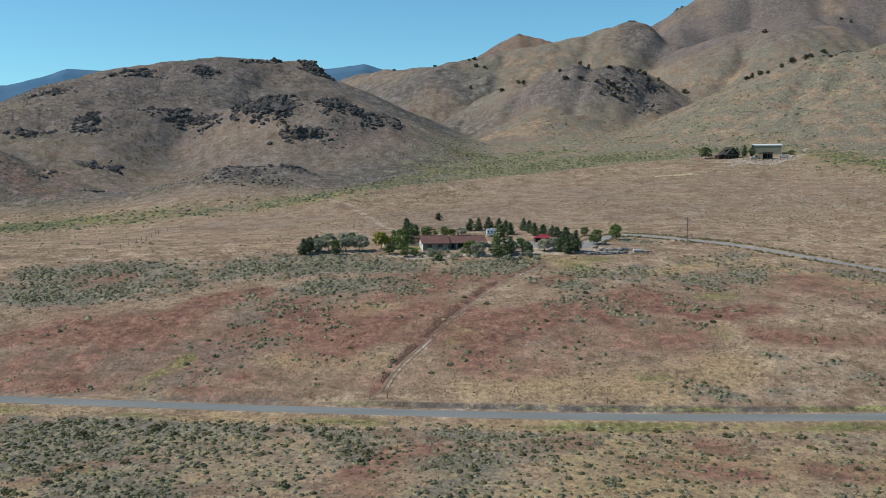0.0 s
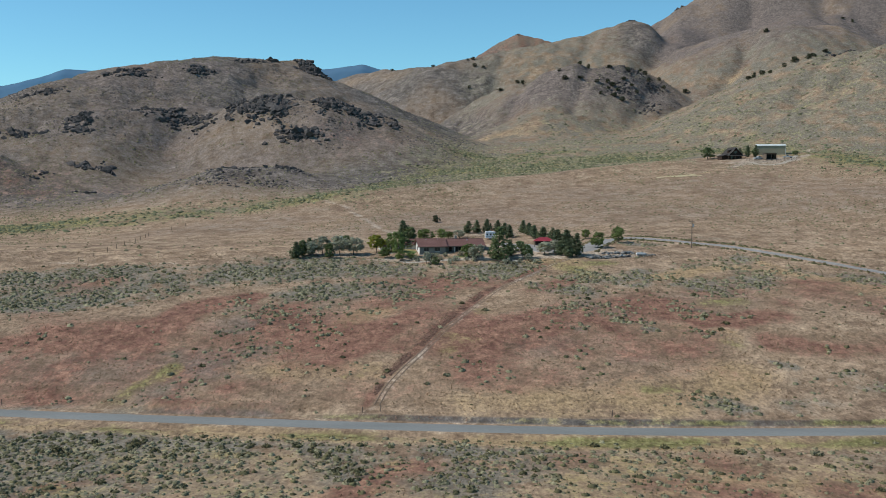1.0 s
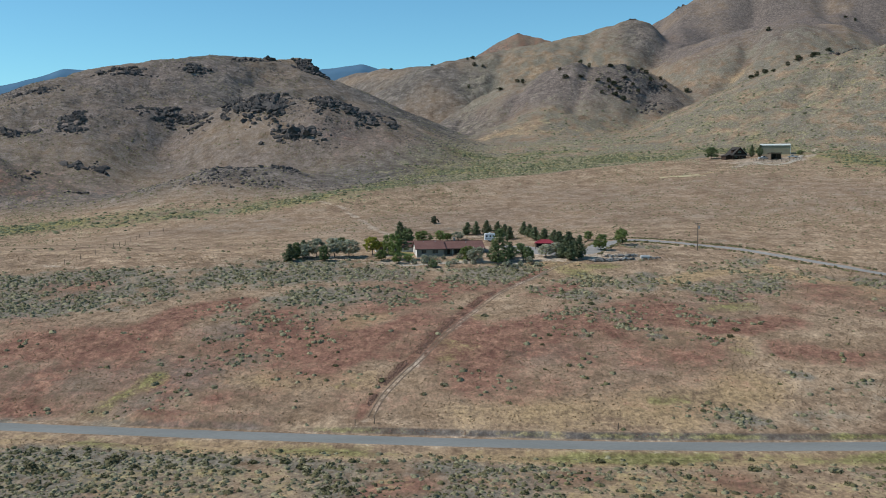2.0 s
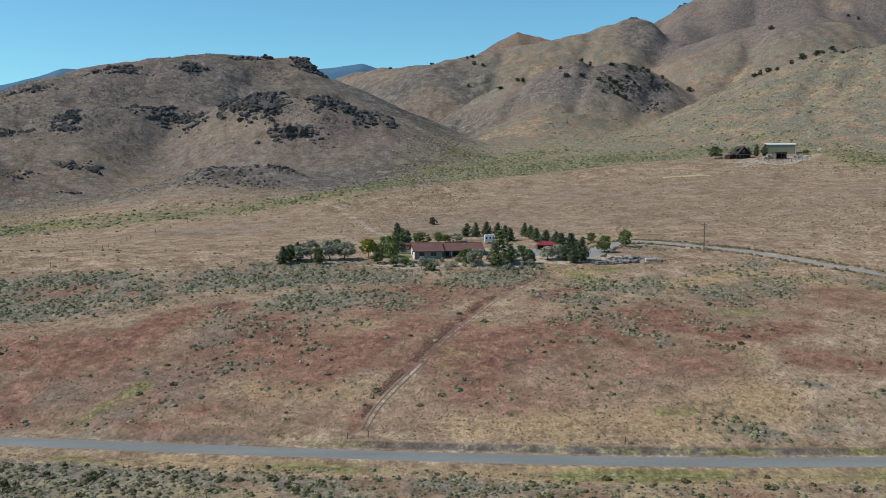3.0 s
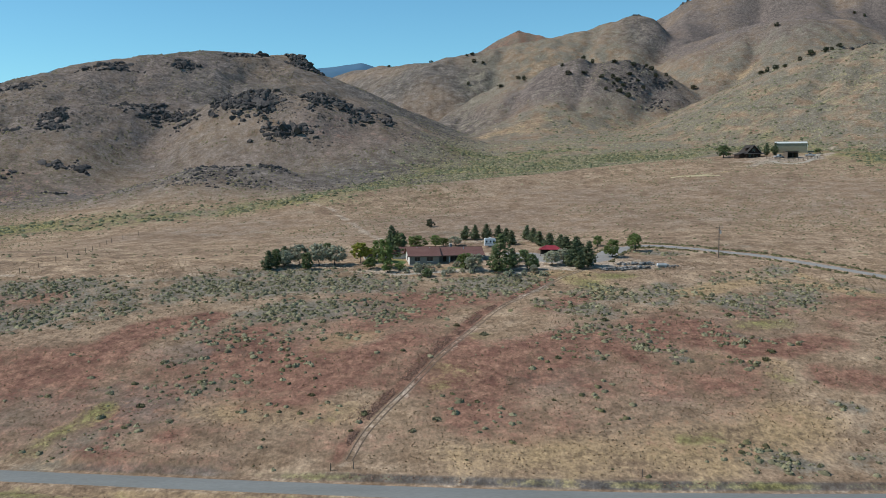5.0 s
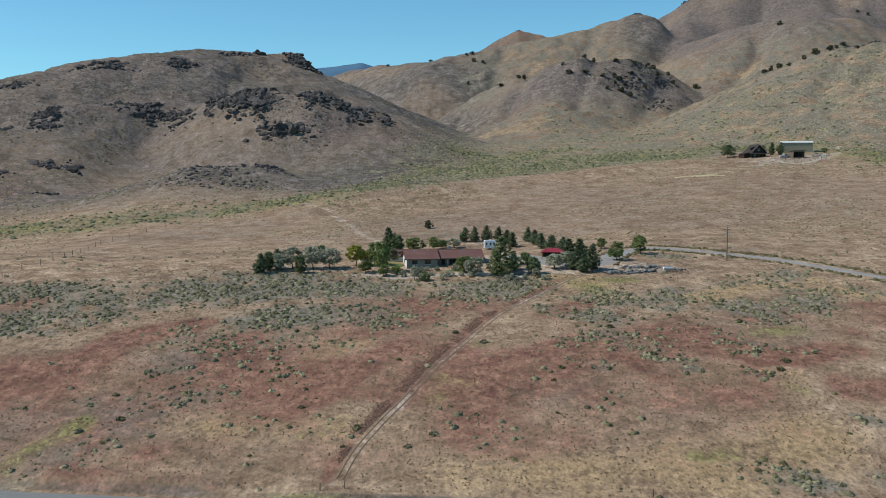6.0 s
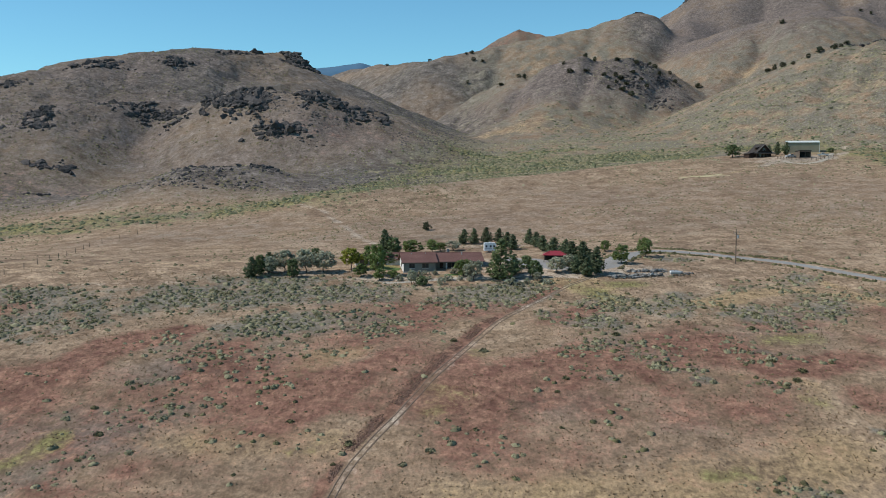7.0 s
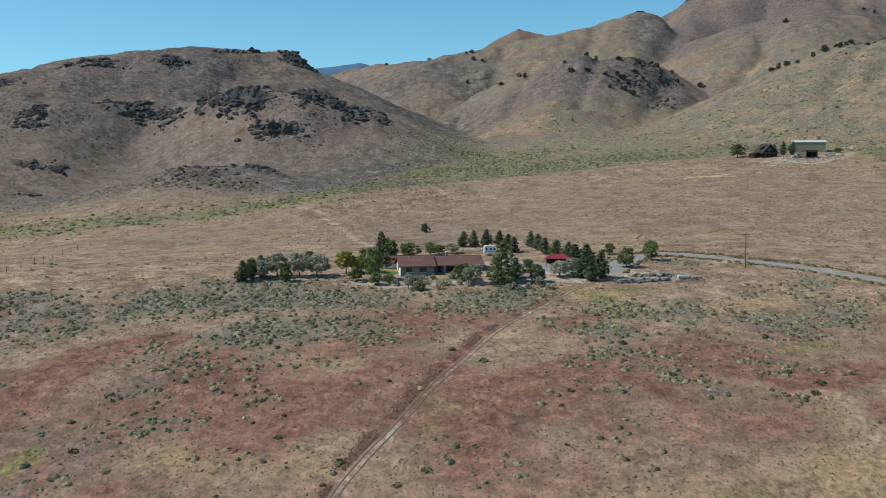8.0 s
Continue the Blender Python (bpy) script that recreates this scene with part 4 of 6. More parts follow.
bushes("pasture_scrub", 141, 170000, 345, 640, lambda x, y: 0.15 * np.clip(0.6 + 1.5 * fbm(x, y, 40, 3), 0, 2) + sage_cover(x, y) ** 1.5 * 0.30, (0.18, 0.62), DOT, M["brush"], "dark specks of scrub on the upper pasture", "shrub")
bushes("pasture_sagebrush", 146, 70000, 470, 760, lambda x, y: sage_cover(x, y) ** 1.4 * 0.85, (0.3, 0.95), DOT, M["sage"], "grey-green sagebrush on the flat above the pasture", "shrub")
bushes("creek_brush", 151, 150000, 420, 900, lambda x, y: green_cover(x, y) ** 1.5 * 0.95, (0.35, 1.3), SPECK, M["creek"], "green brush along the creek bottom", "shrub")
bushes("hill_scrub", 161, 300000, 500, 1300, lambda x, y: np.clip(0.30 + 0.7 * fbm(x, y, 45, 3), 0.03, 1) * (0.28 + 0.30 * hill_cover(x, y) + 0.7 * np.exp(-(along(x, y, [(-70, 664), (-59, 662), (-45, 658), (-35, 656), (-24, 647), (-10, 640)])[0] / 6) ** 2)) * (1 - 0.75 * step(1010, 1100, y) * step(150, 230, x)), (0.20, 0.72), DOT, M["brush"], "dark scrub scattered over the hillsides", "shrub")
bushes("hill_sagebrush", 171, 150000, 520, 1300, lambda x, y: np.clip(0.30 + 0.6 * fbm(x + 99, y, 60, 3), 0, 1) * 0.55 * step(-120, 60, x) * (1 - 0.8 * step(1010, 1100, y) * step(150, 230, x)), (0.25, 0.85), DOT, M["sage"], "grey-green sagebrush on the hillsides", "shrub")
bushes("mesa_brush", 173, 90000, 480, 930, lambda x, y: np.clip(0.15 + 0.9 * fbm(x, y, 28, 4, 0.65), 0, 1) * 0.6 * step(30, -50, x), (0.35, 1.05), DOT, M["brush"], "dark brush mottling the slopes of the rocky hill", "shrub")
bushes("loose_rock", 176, 170000, 520, 1000, lambda x, y: np.clip(0.1 + 1.2 * fbm(x, y + 77, 50, 3), 0, 1) * 0.5 * step(20, -60, x) + 0.4 * blob(x, y, 135, 930, 50, 45), (0.25, 1.0), DOT, M["rock"], "loose dark basalt rubble on the slopes", "rock")

TUFT = [cards(np.random.RandomState(60 + k), [(0, 0, 0.25)], 5, 0.45, 0.75, -1.2) for k in range(6)]
tx, ty, rng = scatter(181, 52000, 118, 330, lambda x, y: 0.85 * np.clip(0.75 + 0.6 * fbm(x, y, 12, 2), 0, 1), 10)
strewn("dry_grass", TUFT, tx, ty, 0.14 + 0.22 * rng.rand(len(tx)), M["tuft"], "tufts of dry straw-coloured bunch grass", "grass", 182)

# dead weeds along the west side of the track, and in the bank above the road
u = np.random.RandomState(9)
trail = np.array(TRAIL)
k = 1.2 + u.rand(5200) ** 0.9 * 9.6
i = k.astype(int)
wx = trail[i, 0] + (k - i) * (trail[np.minimum(i + 1, 14), 0] - trail[i, 0]) - 1.2 - np.abs(u.normal(size=5200)) * 1.25
wy = trail[i, 1] + (k - i) * (trail[np.minimum(i + 1, 14), 1] - trail[i, 1]) + 0.6 * u.rand(5200)
keep = fbm(wx, wy, 7, 3) > -0.55 + 0.55 * (k > 7.2)
wx, wy = wx[keep], wy[keep]
strewn("track_weeds", PLAIN, wx, wy, 0.07 + 0.15 * u.rand(len(wx)) ** 2, M["weeds"], "dark dead weeds banked along the dirt track", "weeds", 191)
wx = -110 + 215 * u.rand(700)
wy = road_y(wx) + 4.4 + 1.3 * u.rand(700)
keep = fbm(wx, wy, 16, 2) > 0.0
strewn("ditch_weeds", SPECK, wx[keep], wy[keep], 0.06 + 0.12 * u.rand(int(keep.sum())), M["weeds"], "dry brown weeds in the roadside ditch", "weeds", 192)
wx, wy = [], []
for p, q in zip(DRIVE[2:-3], DRIVE[3:-2]):
    for s in np.arange(0, 1, 0.07):
        for side in (-1, 1):
            nx, ny = -(q[1] - p[1]), q[0] - p[0]
            n = math.hypot(nx, ny)
            off = side * (3.1 + 1.4 * u.rand())
            if u.rand() < 0.75:
                wx.append(p[0] + (q[0] - p[0]) * s + nx / n * off)
                wy.append(p[1] + (q[1] - p[1]) * s + ny / n * off)
strewn("driveway_brush", PLAIN, np.array(wx), np.array(wy), 0.35 + 0.5 * u.rand(len(wx)), M["brush"], "rounded dark brush edging the gravel driveway", "shrub", 193)


def lone_shrub(seed, dark):
    rng = np.random.RandomState(seed)
    parts = []
    for j in range(4):
        v, f = lump(rng, 2, 0.7, 0.22)
        parts.append((v * (0.55 + 0.3 * rng.rand()) + np.array([rng.normal() * 0.5, rng.normal() * 0.35, 0.1]), f))
    dome = rng.normal(size=(40, 3))
    dome /= np.linalg.norm(dome, axis=1)[:, None]
    dome[:, 2] = np.abs(dome[:, 2]) * 0.7
    parts.append(cards(rng, dome, 2, 0.25, 0.42))
    v, f = join(*parts)
    return tagged(new("large_sagebrush", mesh_of("large_sagebrush", v, f, M["brush" if dark else "sage"])),
                  "large rounded %s shrub standing alone in dry grass" % ("dark green" if dark else "grey-green sagebrush"), "shrub", "lone shrubs on the slope")


LONE = [(12, 226), (-9, 218), (-33, 228), (12, 239), (-60, 254), (-7, 265), (-2, 225), (-1, 258), (-64, 224), (32, 251), (46, 242), (55, 244), (-27, 297), (-32, 297), (8, 306), (14, 244), (20, 244),
        (57, 248), (53, 253), (-32, 258), (-23.5, 214), (-22, 220), (-13, 214), (37, 248), (26, 268), (35, 285), (48, 288), (54, 272), (-88, 276), (-92, 277)]
first = [lone_shrub(70, True), lone_shrub(71, False), lone_shrub(72, True)]
for k, (x, y) in enumerate(LONE):
    m = on_land(x, y, 47 * k, 0.45 + 0.45 * ((k * 37) % 10) / 10, 0.1)
    if k < 3:
        first[k].matrix_basis = m
    else:
        copy_thing(first[k % 3], m @ Matrix.Diagonal([1 / q for q in first[k % 3].scale] + [1]))
vx, vy, u = scatter(77, 900, 126, 184, lambda x, y: sage_cover(x, y) * 0.16)
for k, (x, y) in enumerate(zip(vx, vy)):
    p = first[k % 3]
    copy_thing(p, on_land(x, y, 59 * k, 0.6 + 0.4 * u.rand(), 0.08) @ Matrix.Diagonal([1 / q for q in p.scale] + [1]))


# ---------------------------------------------------------------- trees
def trunk_mesh(rng, tall, girth, limbs, reach):
    bm = bmesh.new()
    bend = [Vector((0, 0, -0.3))]
    for k in range(4):
        bend.append(Vector((rng.normal() * 0.06 * tall, rng.normal() * 0.06 * tall, tall * (k + 1) / 4)))
    for k in range(4):
        tube(bend[k], bend[k + 1], girth * (1 - 0.2 * k), girth * (0.8 - 0.2 * k), 7, bm)
    for k in range(limbs):
        a, low = k * 2.4 + rng.rand(), 0.35 + 0.5 * rng.rand()
        p = bend[1].lerp(bend[3], low)
        q = p + Vector((math.cos(a) * reach, math.sin(a) * reach, reach * (0.5 + 0.6 * rng.rand())))
        tube(p, q, girth * 0.42, girth * 0.12, 5, bm)
    return bm


def broad_tree(name, seed, material, label, category, tall=6.0, wide=2.6, clear=1.3, clumps=70, leaf=0.34):
    """A leafy tree: an uneven crown of leaf clumps on limbs."""
    rng = np.random.RandomState(seed)
    ob = thing(name, label, category)
    part("trunk", trunk_mesh(rng, tall * 0.62, 0.16, 8, wide * 0.62), M["bark"], ob, "rough grey-brown trunk and limbs")
    a = rng.rand(clumps) * 6.283
    h = rng.rand(clumps)
    lobes = 1 + 0.30 * np.sin(3 * a + seed) * np.cos(4 * h + seed) + 0.18 * np.sin(5 * a + 2 * seed + 6 * h)
    swell = np.sqrt(np.clip(1 - (2 * h - 0.85) ** 2 / 1.5, 0.08, 1))
    r = wide * swell * lobes * (0.45 + 0.55 * rng.rand(clumps) ** 0.5) * 0.9
    c = np.stack([np.cos(a) * r, np.sin(a) * r, clear + (tall - clear) * (0.06 + 0.9 * h)], -1)
    pieces = []
    for q in c:
        v, f = lump(rng, 1, 0.8, 0.35, -0.9)
        pieces.append((v * (0.30 + 0.22 * rng.rand()) * wide / 2.6 + q, f))
    pieces.append(cards(rng, c, 16, 0.72 * wide / 2.6, leaf))
    v, f = join(*pieces)
    crown = new("crown", mesh_of("crown", v, f, material))
    crown.parent = ob
    return ob


def pine_tree(name, seed, label, category, tall=6.0, wide=1.9, clear=0.7, material=None, ragged=0.5):
    """A conifer: uneven whorls of needle sprays on a slightly leaning trunk, widest a third of the way up."""
    rng = np.random.RandomState(seed)
    ob = thing(name, label, category)
    lean = rng.normal(size=2) * 0.05
    part("trunk", tube((0, 0, -0.3), (lean[0] * tall, lean[1] * tall, tall * 0.93), 0.16, 0.03, 7), M["bark"], ob, "straight brown trunk")
    c = []
    levels = int(tall * 1.9)
    side = rng.rand() * 6.283
    for k in range(levels):
        h = k / (levels - 1)
        reach = 1.25 * wide * (1 - h) ** 0.75 * min(1.0, 0.55 + 1.8 * h) * (0.72 + 0.4 * rng.rand()) + 0.2
        for j in range(max(3, int(8 * (1 - h)) + 2)):
            a = j * 2.399 + k * 0.9 + rng.rand() * 0.8
            out = reach * (1 - ragged * rng.rand()) * (1 + 0.22 * math.cos(a - side) + 0.16 * math.sin(3 * a + seed))
            for s in (0.45, 0.9):
                z = clear + (tall - clear) * h + 0.3 * s - 0.25 * rng.rand()
                c.append((math.cos(a) * out * s + lean[0] * z, math.sin(a) * out * s + lean[1] * z, z))
    c = np.array(c)
    v, f = join(cards(rng, c, 9, 0.42, 0.40, 0.1), *[(q[0] * (0.16 + 0.16 * rng.rand()) + p, q[1]) for p in c[::2] for q in [lump(rng, 1, 0.8, 0.4, -0.9)]])
    crown = new("crown", mesh_of("crown", v, f, material or M["pine"]))
    crown.parent = ob
    return ob


def plant(proto, rows, group, used=None):
    """Stands copies of a tree at rows of (x, y, tall, wide)."""
    for k, (x, y, tall, wide) in enumerate(rows):
        p = proto[k % len(proto)]
        m = pose(x, y, height(x, y) - 0.05, 0, 0, 73 * k + 20) @ Matrix.Diagonal((wide, wide, tall, 1))
        if k < len(proto):
            p.matrix_basis = m
            tagged(p, group=group)
        else:
            copy_thing(p, m @ Matrix.Diagonal([1 / q for q in p.scale] + [1]))


# sizes below are multiples of a tree 1 m tall with a crown 1 m across
def unit(ob, tall, wide):
    for child in ob.children:
        child.data.transform(Matrix.Diagonal((1 / wide, 1 / wide, 1 / tall, 1)))
    return ob


def olive(seed):
    return unit(broad_tree("olive_tree", seed, M["olive"], "silvery grey-green olive tree with a bushy crown", "tree", 5.5, 2.5, 1.35, 80), 5.5, 5.2)


def shade_tree(seed):
    return unit(broad_tree("shade_tree", seed, M["leaf"], "bright green leafy tree beside the house", "tree", 6, 2.3, 0.9, 80), 6, 4.8)


def dark_tree(seed):
    return unit(broad_tree("elm_tree", seed, M["dark_leaf"], "dense dark green tree with a broad crown", "tree", 7, 3.0, 0.4, 130), 7, 6)


def pine(seed):
    return unit(pine_tree("pine_tree", seed, "dark green pine with a pointed crown", "tree"), 6, 3.7)

plant([olive(201), olive(202), olive(203)], [
    (-57.8, 322.5, 4.6, 4.8), (-54.3, 326.0, 5.9, 5.8), (-48.6, 326.5, 6.0, 5.8), (-44.0, 327.0, 5.6, 6.6), (-19.4, 313.5, 3.7, 2.9), (-3.9, 317.0, 4.8, 4.9), (17.5, 323.0, 4.0, 5.2), (20.8, 326.5, 4.0, 4.3),
    (-10.9, 364.0, 3.0, 4.8), (12.1, 314.0, 2.3, 2.4)], "olive trees round the ranch house")
plant([shade_tree(211), shade_tree(212), shade_tree(213)], [
    (-33.4, 322.0, 3.5, 3.8), (-29.2, 323.0, 8.6, 4.6), (-28.1, 318.5, 3.2, 3.4), (-24.7, 320.5, 2.3, 3.0), (-22.8, 356.0, 4.6, 6.2), (-17.0, 361.0, 3.8, 4.4), (-6.4, 321.5, 4.4, 5.0), (33.6, 354.0, 3.4, 3.1),
    (35.5, 334.0, 5.1, 4.6), (43.4, 343.5, 5.4, 4.3), (-14.7, 364.0, 2.7, 3.6), (-32.1, 332.0, 6.2, 4.2)], "leafy shade trees round the ranch house")
gold = unit(broad_tree("locust_tree", 221, M["yellow_leaf"], "yellow-green leafy tree at the garden's edge", "tree", 6, 2.4, 1.6, 80), 6, 4.8)
gold.matrix_basis = pose(-37.1, 330, height(-37.1, 330), 0, 0, 40) @ Matrix.Diagonal((5.4, 5.4, 5.7, 1))
plant([dark_tree(231), dark_tree(232)], [
    (-8.0, 331.0, 2.2, 2.4), (-51.0, 320.5, 4.8, 3.2), (-48.2, 339.0, 4.4, 3.5), (-16.7, 312.5, 2.4, 3.0), (11.6, 317.5, 4.4, 3.8), (-28.1, 339.0, 3.2, 5.4), (-59.9, 322.0, 5.1, 3.6), (-27.8, 351.5, 5.9, 5.0),
    (9.8, 329.0, 3.4, 4.0)], "dense dark trees round the ranch house")
plant([pine(241), pine(242), pine(243), pine(244)], [
    (-61.5, 318.0, 5.0, 4.9), (-58.0, 325.0, 5.0, 4.4), (-30.0, 352.0, 7.6, 6.0), (6.5, 322.0, 4.9, 4.2), (-8.6, 378.5, 4.4, 4.4), (-4.6, 378.0, 4.6, 4.2), (-1.0, 377.5, 4.9, 4.6), (3.0, 380.0, 4.2, 3.8),
    (5.2, 372.5, 4.1, 4.3), (7.2, 364.0, 4.2, 4.5), (12.2, 374.0, 4.5, 3.9), (14.2, 368.0, 4.2, 4.3), (16.2, 358.5, 4.4, 4.6), (18.4, 351.0, 4.6, 5.4), (21.4, 345.5, 4.9, 4.6), (22.9, 340.5, 5.0, 5.6),
    (26.7, 338.5, 5.2, 6.0)], "pines planted as a windbreak")
grand = unit(pine_tree("spruce_tree", 247, "tall dense dark spruce in front of the house", "tree", 10, 3.0, 0.5, M["dark_leaf"], 0.35), 10, 6)
grand.matrix_basis = pose(2.6, 317.5, height(2.6, 317.5) - 0.05, 0, 0, 15) @ Matrix.Diagonal((10.2, 10.2, 9.8, 1))
plant([pine(251), pine(252)], [(22.6, 322.0, 4.2, 4.2), (25.0, 318.5, 4.6, 4.4), (27.4, 321.5, 6.6, 5.6), (24.0, 326.0, 5.6, 5.0)], "pines beside the gravel drive")

# garden shrubs in front of the house
garden = [(-15.1, 317.5), (-11.9, 313.0), (-10.5, 317.0), (-7.4, 317.0), (-23.0, 317.0), (-18.5, 322.0), (-14.0, 323.5), (-16.5, 324.3), (-9.0, 324.0), (-5, 315.5), (7.5, 309.5), (5.5, 311.0), (9.5, 311.5), (14.5, 311.0)]
proto = unit(broad_tree("garden_shrub", 261, M["olive"], "rounded grey-green shrub in the gravel garden", "shrub", 1.6, 1.1, 0.15, 26, 0.26), 1.6, 2.2)
for k, (x, y) in enumerate(garden):
    m = pose(x, y, height(x, y) - 0.05, 0, 0, 61 * k) @ Matrix.Diagonal((1.6 + 0.9 * (k % 3) / 2,) * 2 + (1.1 + 0.8 * ((k * 5) % 7) / 7, 1))
    if k:
        copy_thing(proto, m @ Matrix.Diagonal([1 / q for q in proto.scale] + [1]))
    else:
        proto.matrix_basis = m
        tagged(proto, group="garden shrubs")

# junipers on the hills
juniper = [unit(broad_tree("juniper", 271 + k, M["juniper"], "dark juniper clinging to the dry hillside", "tree", 3.6, 1.7, 0.2, 34, 0.5), 3.6, 3.4) for k in range(2)]
JUNIPERS = [(-26, 1170), (-20, 1174), (-18, 1148), (-8, 1146), (-23, 1106), (10, 990), (27, 996), (32, 990), (64, 937), (68, 921), (82, 924), (84, 947), (92, 950), (111, 944), (128, 945), (144, 974), (160, 961), (187, 971), (96, 910), (106, 914), (106, 906), (110, 896), (116, 890), (128, 916), (132, 909), (122, 924), (146, 957), (148, 944), (98, 895), (110, 911), (114, 905), (162, 946), (211, 817), (217, 856), (224, 840), (215, 785), (226, 787), (233, 784), (308, 979), (241, 776), (248, 785), (325, 992), (285, 1057), (424, 1234), (433, 1226), (-127, 1294), (-67, 1178), (-22, 412)]
plant(juniper, [(x, y, 2.5 + (k * 7 % 5) * 0.45, 3.2 + (k * 3 % 4) * 0.8) if y > 500 else (x, y, 2.9, 2.8) for k, (x, y) in enumerate(JUNIPERS)], "junipers on the hills")


# ---------------------------------------------------------------- rock
def rock_shape(rng, detail=2):
    """An angular block, its faces cut flat."""
    v, f = lump(rng, detail, 0.85, 0.10, -0.9)
    v = v * np.array([1.1 + 0.5 * rng.rand(), 1.0, 0.8 + 0.4 * rng.rand()])
    for _ in range(9):
        n = rng.normal(size=3)
        n /= np.linalg.norm(n)
        d = v @ n
        cut = 0.42 + 0.3 * rng.rand()
        v = v - np.clip(d - cut, 0, None)[:, None] * n
    return v, f


boulders = [mesh_of("boulder", *rock_shape(np.random.RandomState(500 + k), 2 if k < 5 else 1), M["rock"]) for k in range(14)]


def outcrop(x, y, rx, ry, count, size, seed, turn=0.0):
    """A ledge of broken dark rock breaking out of a hillside."""
    rng = np.random.RandomState(seed)
    base = height(x, y)
    ob = thing("rock_outcrop", "craggy dark basalt outcrop on the hillside", "rock", Matrix.Translation((x, y, base)), "outcrops on the hills")
    c, s = math.cos(radians(turn)), math.sin(radians(turn))
    knots = rng.normal(size=(5, 2)) * 0.55
    for k in range(int(count * 1.7)):
        q = knots[rng.randint(5)] + rng.normal(size=2) * 0.30
        r = min(1.2, math.hypot(q[0], q[1]))
        dx, dy = q[0] * rx, q[1] * ry
        px, py = dx * c - dy * s, dx * s + dy * c
        scale = size * (0.20 + 0.75 * rng.rand() ** 2.0) * (1.15 - 0.5 * r)
        rock = new("boulder", boulders[rng.randint(14)])
        rock.parent = ob
        rock.matrix_basis = pose(px, py, height(x + px, y + py) - base + 0.10 * scale, rng.normal() * 14, rng.normal() * 14, rng.rand() * 360) @ Matrix.Diagonal((scale * 1.2, scale, scale * (0.7 + 0.5 * rng.rand()), 1))


for k, row in enumerate((
        (-146, 670, 14, 20, 70, 4.8, 0), (-152, 682, 18, 9, 40, 3.6, 0), (-120, 636, 15, 6, 40, 4.8, -15), (-132, 644, 7, 4, 14, 3.4, 0), (-107, 668, 7, 11, 30, 4.2, 0), (-94, 672, 9, 12, 32, 3.6, -30), (-78, 662, 10, 8, 28, 4.4, -35),
        (-268, 654, 6, 12, 24, 3.8, 0), (-274, 648, 7, 4, 12, 3.2, 0), (-235, 803, 11, 9, 34, 4.8, 0), (-278, 770, 24, 4, 40, 3.0, 40), (-218, 692, 18, 9, 40, 2.8, 0), (-195, 682, 8, 12, 32, 3.0, 0), (-178, 690, 9, 10, 26, 3.0, 0),
        (-192, 884, 9, 3, 18, 4.4, 20), (-168, 908, 7, 5, 28, 5.0, 0), (-158, 898, 5, 12, 30, 5.0, -35), (-147, 880, 4, 10, 20, 4.4, -35), (-170, 608, 11, 5, 24, 2.4, 0), (-150, 556, 14, 6, 40, 2.2, 0), (-110, 557, 9, 4, 20, 2.6, 0),
        (-265, 576, 10, 6, 24, 2.4, 0), (-228, 560, 14, 4, 18, 1.8, 0), (132, 960, 14, 14, 34, 2.8, 0), (150, 940, 10, 20, 34, 2.6, -30), (262, 782, 16, 5, 24, 2.4, -20), (172, 1221, 10, 4, 14, 3.6, 0), (52, 2034, 9, 6, 6, 3.4, 0),
        (252, 1352, 10, 5, 12, 3.4, 0), (-300, 640, 10, 6, 18, 2.6, 0))):
    outcrop(*row[:6], 300 + k, row[6])

# the broken ledges and rubble between the outcrops
LEDGES = [(-157, 678, 16, 13, 220, 0), (-172, 679, 8, 12, 70, 0), (-141, 668, 9, 16, 150, 0), (-120, 634, 15, 7, 130, 0), (-108, 668, 9, 9, 130, 0), (-91, 668, 9, 6, 80, 0), (-76, 681, 8, 5, 90, 0), (-64, 669, 5, 5, 50, -45), (-237, 803, 12, 9, 90, 0), (-277, 664, 8, 10, 90, 0), (-267, 646, 9, 5, 60, 0),
          (-225, 693, 20, 8, 130, 0), (-203, 694, 9, 9, 80, 0), (-288, 779, 22, 6, 110, 40), (-322, 715, 16, 6, 90, 30), (-203, 868, 18, 4, 60, 20), (-167, 899, 8, 8, 110, 0), (-154, 880, 6, 14, 100, -35), (-144, 528, 18, 12, 110, 0), (-138, 541, 20, 10, 130, 0), (-118, 528, 16, 9, 60, 0),
          (-111, 554, 10, 5, 100, 0), (119, 909, 14, 16, 140, 0), (138, 895, 12, 16, 110, 0), (132, 955, 14, 14, 90, 0), (150, 940, 10, 20, 80, -30), (270, 790, 26, 6, 60, -10), (-300, 640, 14, 8, 60, 0), (-240, 600, 16, 6, 60, 0)]
rx, ry, rs = [], [], []
rng = np.random.RandomState(88)
for cx, cy, wide, deep, count, turn in LEDGES:
    c, s = math.cos(radians(turn)), math.sin(radians(turn))
    a, b = rng.normal(size=count) * wide * 0.48, rng.normal(size=count) * deep * 0.48
    rx.append(cx + a * c - b * s)
    ry.append(cy + a * s + b * c)
    rs.append((0.5 + 2.6 * rng.rand(count) ** 2.6) * (0.55 if cy < 600 else 0.8 if cx > 0 else 1.3))
strewn("broken_rock", [rock_shape(np.random.RandomState(620 + k), 1) for k in range(8)], np.concatenate(rx), np.concatenate(ry), np.concatenate(rs), M["rock"], "broken dark basalt ledges between the outcrops", "rock", 89, 0.15, (0.6, 1.2), False)

